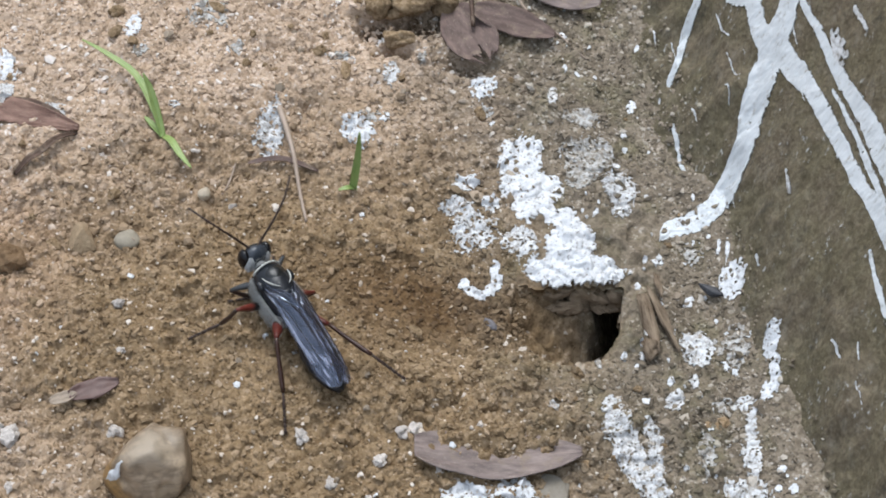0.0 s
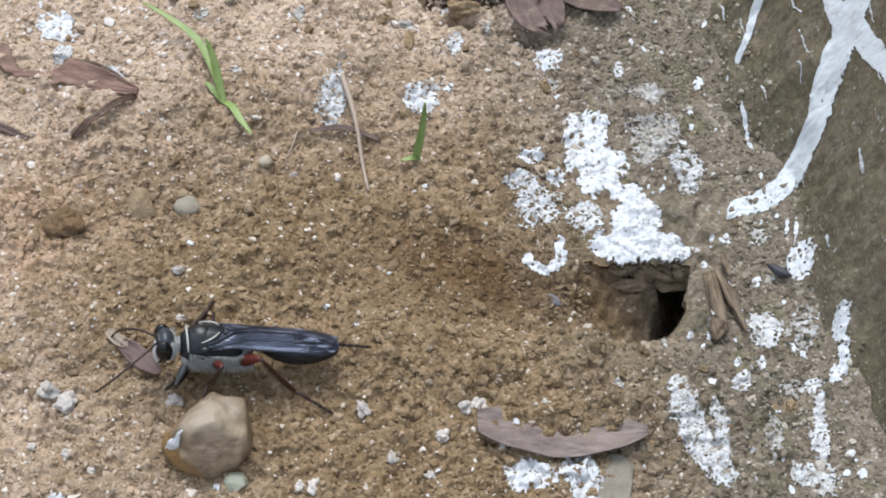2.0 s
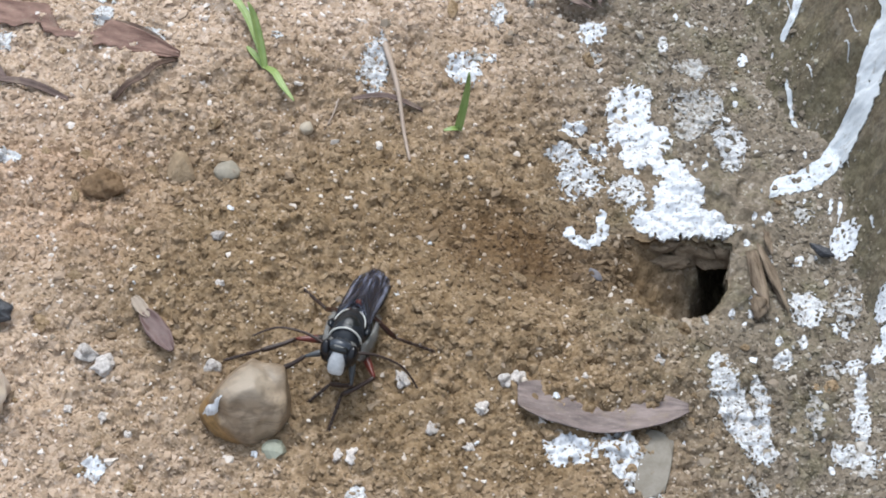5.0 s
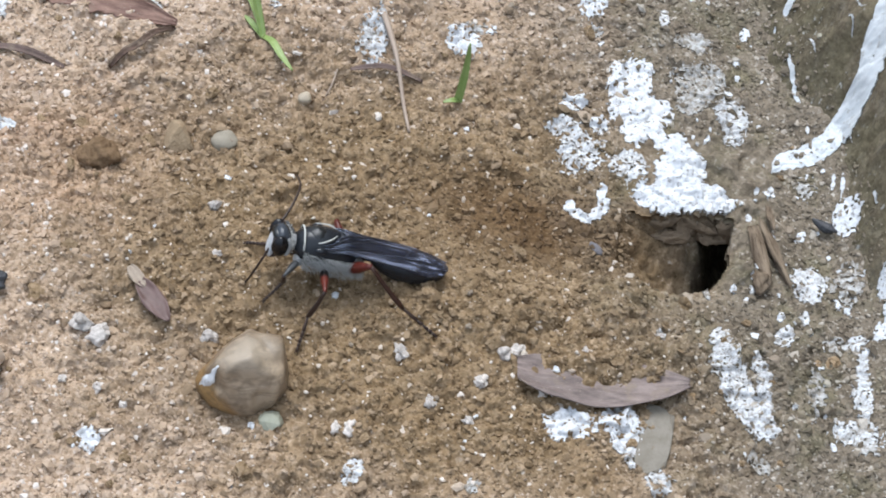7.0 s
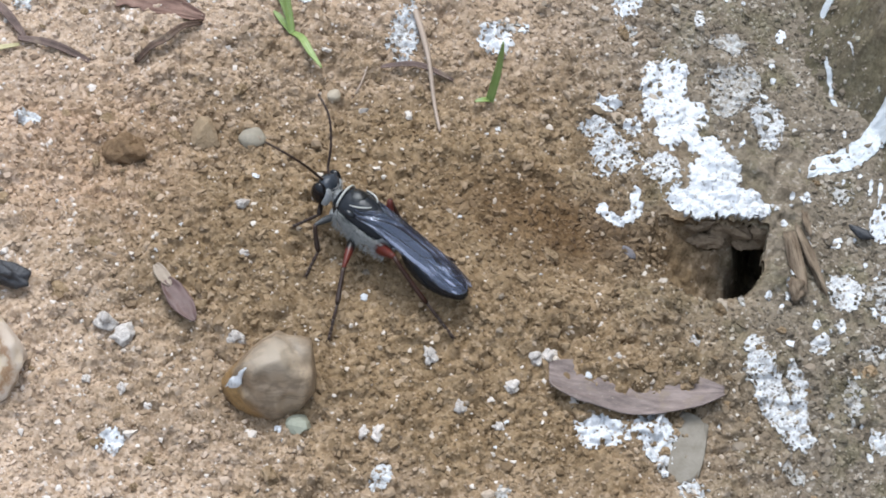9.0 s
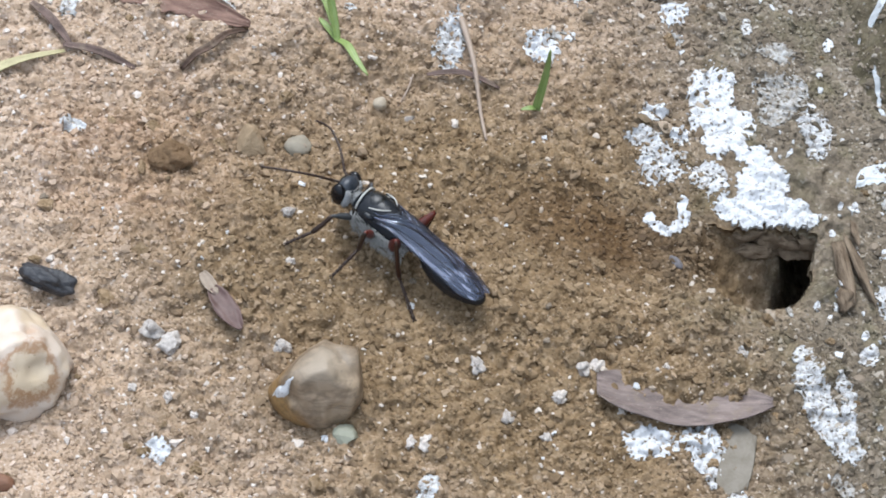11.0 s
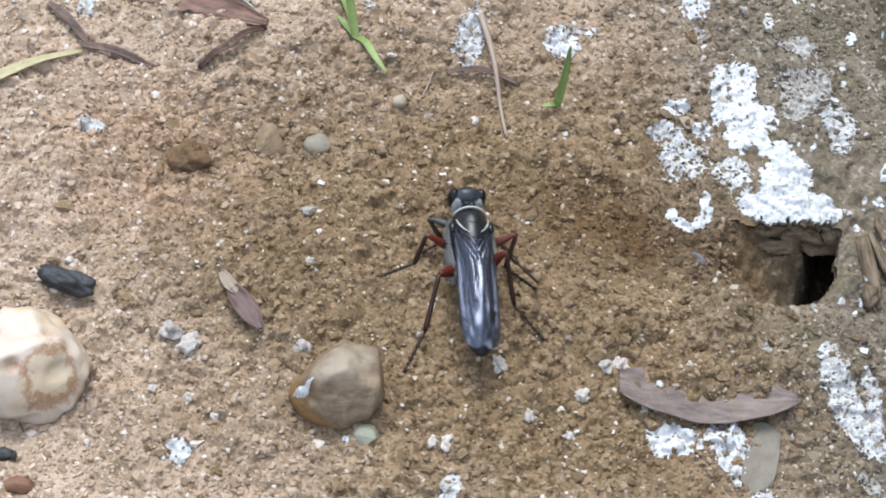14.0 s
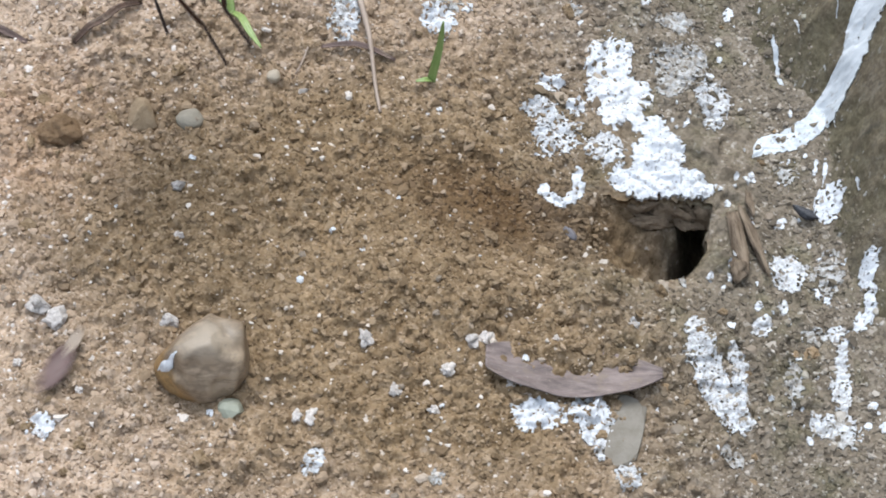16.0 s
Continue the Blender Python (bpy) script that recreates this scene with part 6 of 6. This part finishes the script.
def foothold(x, y):
    """The height of a foot on the crumbly soil."""
    return float(ground_z(np.array([x - 0.4, x, x + 0.4]), np.array([y, y, y])).max()) + 0.25


def foot_track(which, side, rows, times):
    """Where a foot stands at each time: at its known places, else planted and stepping after the body."""
    rows = {r[0]: Vector(r[1:]) for r in rows}
    known = sorted(rows)
    planted, out = None, []
    for t in times:
        m = body_at(t)
        sx, sy = STANCE[which]
        rest = m @ Vector((sx, side * sy, -6.0))
        near = [k for k in known if abs(k - t) <= 0.5]
        if t >= TAKE_OFF:
            hx, hy, hz = HANGING[which]
            out.append(m @ Vector((hx, side * hy, hz)))
            continue
        if near:
            a = max((k for k in known if k <= t + 1e-6), default=near[0])
            b = min((k for k in known if k >= t - 1e-6), default=near[-1])
            if t - a > 0.5:
                a = b
            if b - t > 0.5:
                b = a
            f = 0.0 if a == b else float(step(0.3, 0.7, (t - a) / (b - a)))
            p = rows[a].lerp(rows[b], f)
            hop = (rows[b] - rows[a]).length
            lift = min(1.2, 0.3 * hop) * math.sin(math.pi * f)
            base = foothold(p.x, p.y)
            planted = Vector((p.x, p.y, max(base, p.z) + lift))
        else:
            if planted is None or (Vector(planted[:2]) - Vector(rest[:2])).length > 3.2:
                planted = Vector((rest.x, rest.y, foothold(rest.x, rest.y)))
        out.append(planted.copy())
    return out


def along(origin, to, up):
    """A pose whose x runs from origin to to, with z near up; in metres from millimetres."""
    x = (to - origin).normalized()
    y = up.cross(x)
    y = y.normalized() if y.length > 1e-4 else Vector((0, 1, 0))
    z = x.cross(y)
    return Matrix.Translation(origin * 0.001) @ Matrix((x, y, z)).transposed().to_4x4()


def leg_rows(which, side, foot_rows, times):
    f, t, k = BONES[which]
    hip = Vector(HIP[which])
    hip.y *= side
    rows = ([], [], [])
    for time, foot in zip(times, foot_track(which, side, foot_rows, times)):
        tip = body_at(time).inverted() @ foot
        above = body_at(time).to_3x3().inverted() @ Vector((0, 0, 1))
        flat = tip - hip
        flat = flat - above * flat.dot(above)
        flat = flat.normalized() if flat.length > 0.5 else Vector((0, side, 0))
        drop = above * (0.34 if time < TAKE_OFF else 0.9)
        ankle = tip - (flat * 0.95 - drop).normalized() * k
        reach = ankle - hip
        if reach.length > f + t - 0.15:
            ankle = hip + reach.normalized() * (f + t - 0.15)
        if reach.length < abs(f - t) + 1.6:
            ankle = hip + reach.normalized() * (abs(f - t) + 1.6)
        line = ankle - hip
        d = line.length
        a = (f * f - t * t + d * d) / (2 * d)
        h = math.sqrt(max(f * f - a * a, 0.0))
        up = Vector({"fore": (0.4, side * 0.7, 0.35), "mid": (0.0, side * 0.9, 0.5), "hind": (-0.1, side * 0.5, 0.9)}[which])
        up = (up - line * (up.dot(line) / (d * d))).normalized()
        knee = hip + line / d * a + up * h
        end = ankle + (tip - ankle).normalized() * k
        rows[0].append((time, along(hip, knee, Vector((0, 0, 1)))))
        rows[1].append((time, along(knee, ankle, Vector((0, 0, 1)))))
        rows[2].append((time, along(ankle, end, Vector((0, 0, 1)))))
    return rows


def motions():
    times = [k / 10 for k in range(161)]
    walk(wasp, [(t, Matrix.Translation(body_at(t).translation * 0.001) @ body_at(t).to_3x3().to_4x4()) for t in times])
    for (which, side), foot_rows in {("fore", 1): FOOT_LF, ("mid", 1): FOOT_LM, ("hind", 1): FOOT_LH, ("fore", -1): FOOT_RF, ("mid", -1): FOOT_RM, ("hind", -1): FOOT_RH}.items():
        key = "left" if side > 0 else "right"
        for name, rows in zip(("thigh", "shin", "foot"), leg_rows(which, side, foot_rows, times)):
            walk(moves[name, which, key], rows)
    for side, key, rows in ((1, "left", ANTENNA_L), (-1, "right", ANTENNA_R)):
        for_times = sorted({r[0] for r in rows} | {16.0})
        table = []
        for t in for_times:
            yaw, lift = eased(rows, t)
            level = body_at(t).to_3x3().inverted() @ Euler((0, radians(-eased(BODY, t)[4]), radians(eased(BODY, t)[3]))).to_matrix() if t < TAKE_OFF else Matrix.Identity(3)
            table.append((t, mm(7.0, side * 0.45, 1.2) @ level.to_4x4() @ mm(0, 0, 0, 0, -lift, yaw)))
        walk(moves["antenna", key], table)
    for side, key, rows in ((1, "left", WING_LEFT), (-1, "right", WING_RIGHT)):
        for name, share in (("forewing", 1.0), ("hindwing", 0.8)):
            wing, root = moves[name, key]
            table = []
            for t, open_by, lift in rows:
                swing = Matrix.Rotation(radians(-side * open_by * share), 4, "Z") @ Matrix.Rotation(radians(lift * share), 4, "Y")
                flat = Matrix.Rotation(radians(side * min(24.0, 0.7 * open_by) * share), 4, "X")
                table.append((t, mm(*root) @ swing @ flat))
            walk(wing, table)
    walk(scrap, [(t, mm(x, y, z - 0.3, rx, ry, rz)) for t, x, y, z, rx, ry, rz in SCRAP])


def make_scrap():
    """The scrap of dead leaf that the wasp shifts and its wings blow away."""
    ob = tagged(new("leaf_scrap"), "small curled reddish-brown leaf scrap with a pale tip", "leaf scrap")
    s = leaf_shape(7.0, 2.9, 0.6, 21.0, 0.14, n=24, m=8)
    part("blade", s, plain("scrap_leaf", (0.095, 0.052, 0.044), (0.235, 0.142, 0.126), 1.4, 0.55), ob)
    part("tip", leaf_shape(3.8, 1.7, 0.3, 23.0, 0.12, n=14, m=8).moved((-4.3, 0.1, 0.10)), plain("scrap_tip", (0.32, 0.24, 0.17), (0.52, 0.42, 0.33), 0.8), ob, "pale papery tip")
    return ob


SCRAP = (
    (0, -44.1, -31.1, 2.3, 8, 0, 29),
    (1.6, -44.1, -31.1, 2.3, 8, 0, 29),
    (1.8, -45.5, -31.1, 2.6, 8, 0, 5),
    (2.0, -45.6, -31.9, 2.6, 8, 0, -32),
    (2.2, -45.8, -32.1, 2.5, 8, 0, -36),
    (2.5, -46.0, -32.3, 2.5, 8, 0, -38),
    (3.0, -48.1, -33.6, 2.4, 8, 0, -46),
    (15.6, -48.1, -33.3, 2.4, 8, 0, -46),
    (15.7, -49.1, -32.4, 3.5, 20, 10, -100),
    (15.8, -49.8, -32.0, 4.2, 40, 20, -82),
    (15.9, -42.7, -35.3, 4.0, 20, 5, -10),
    (16, -52.2, -46.6, 1.5, 8, 0, -105),
)


make_stones()
make_leaves()
wasp, moves = make_wasp()
scrap = make_scrap()
make_grains()
motions()
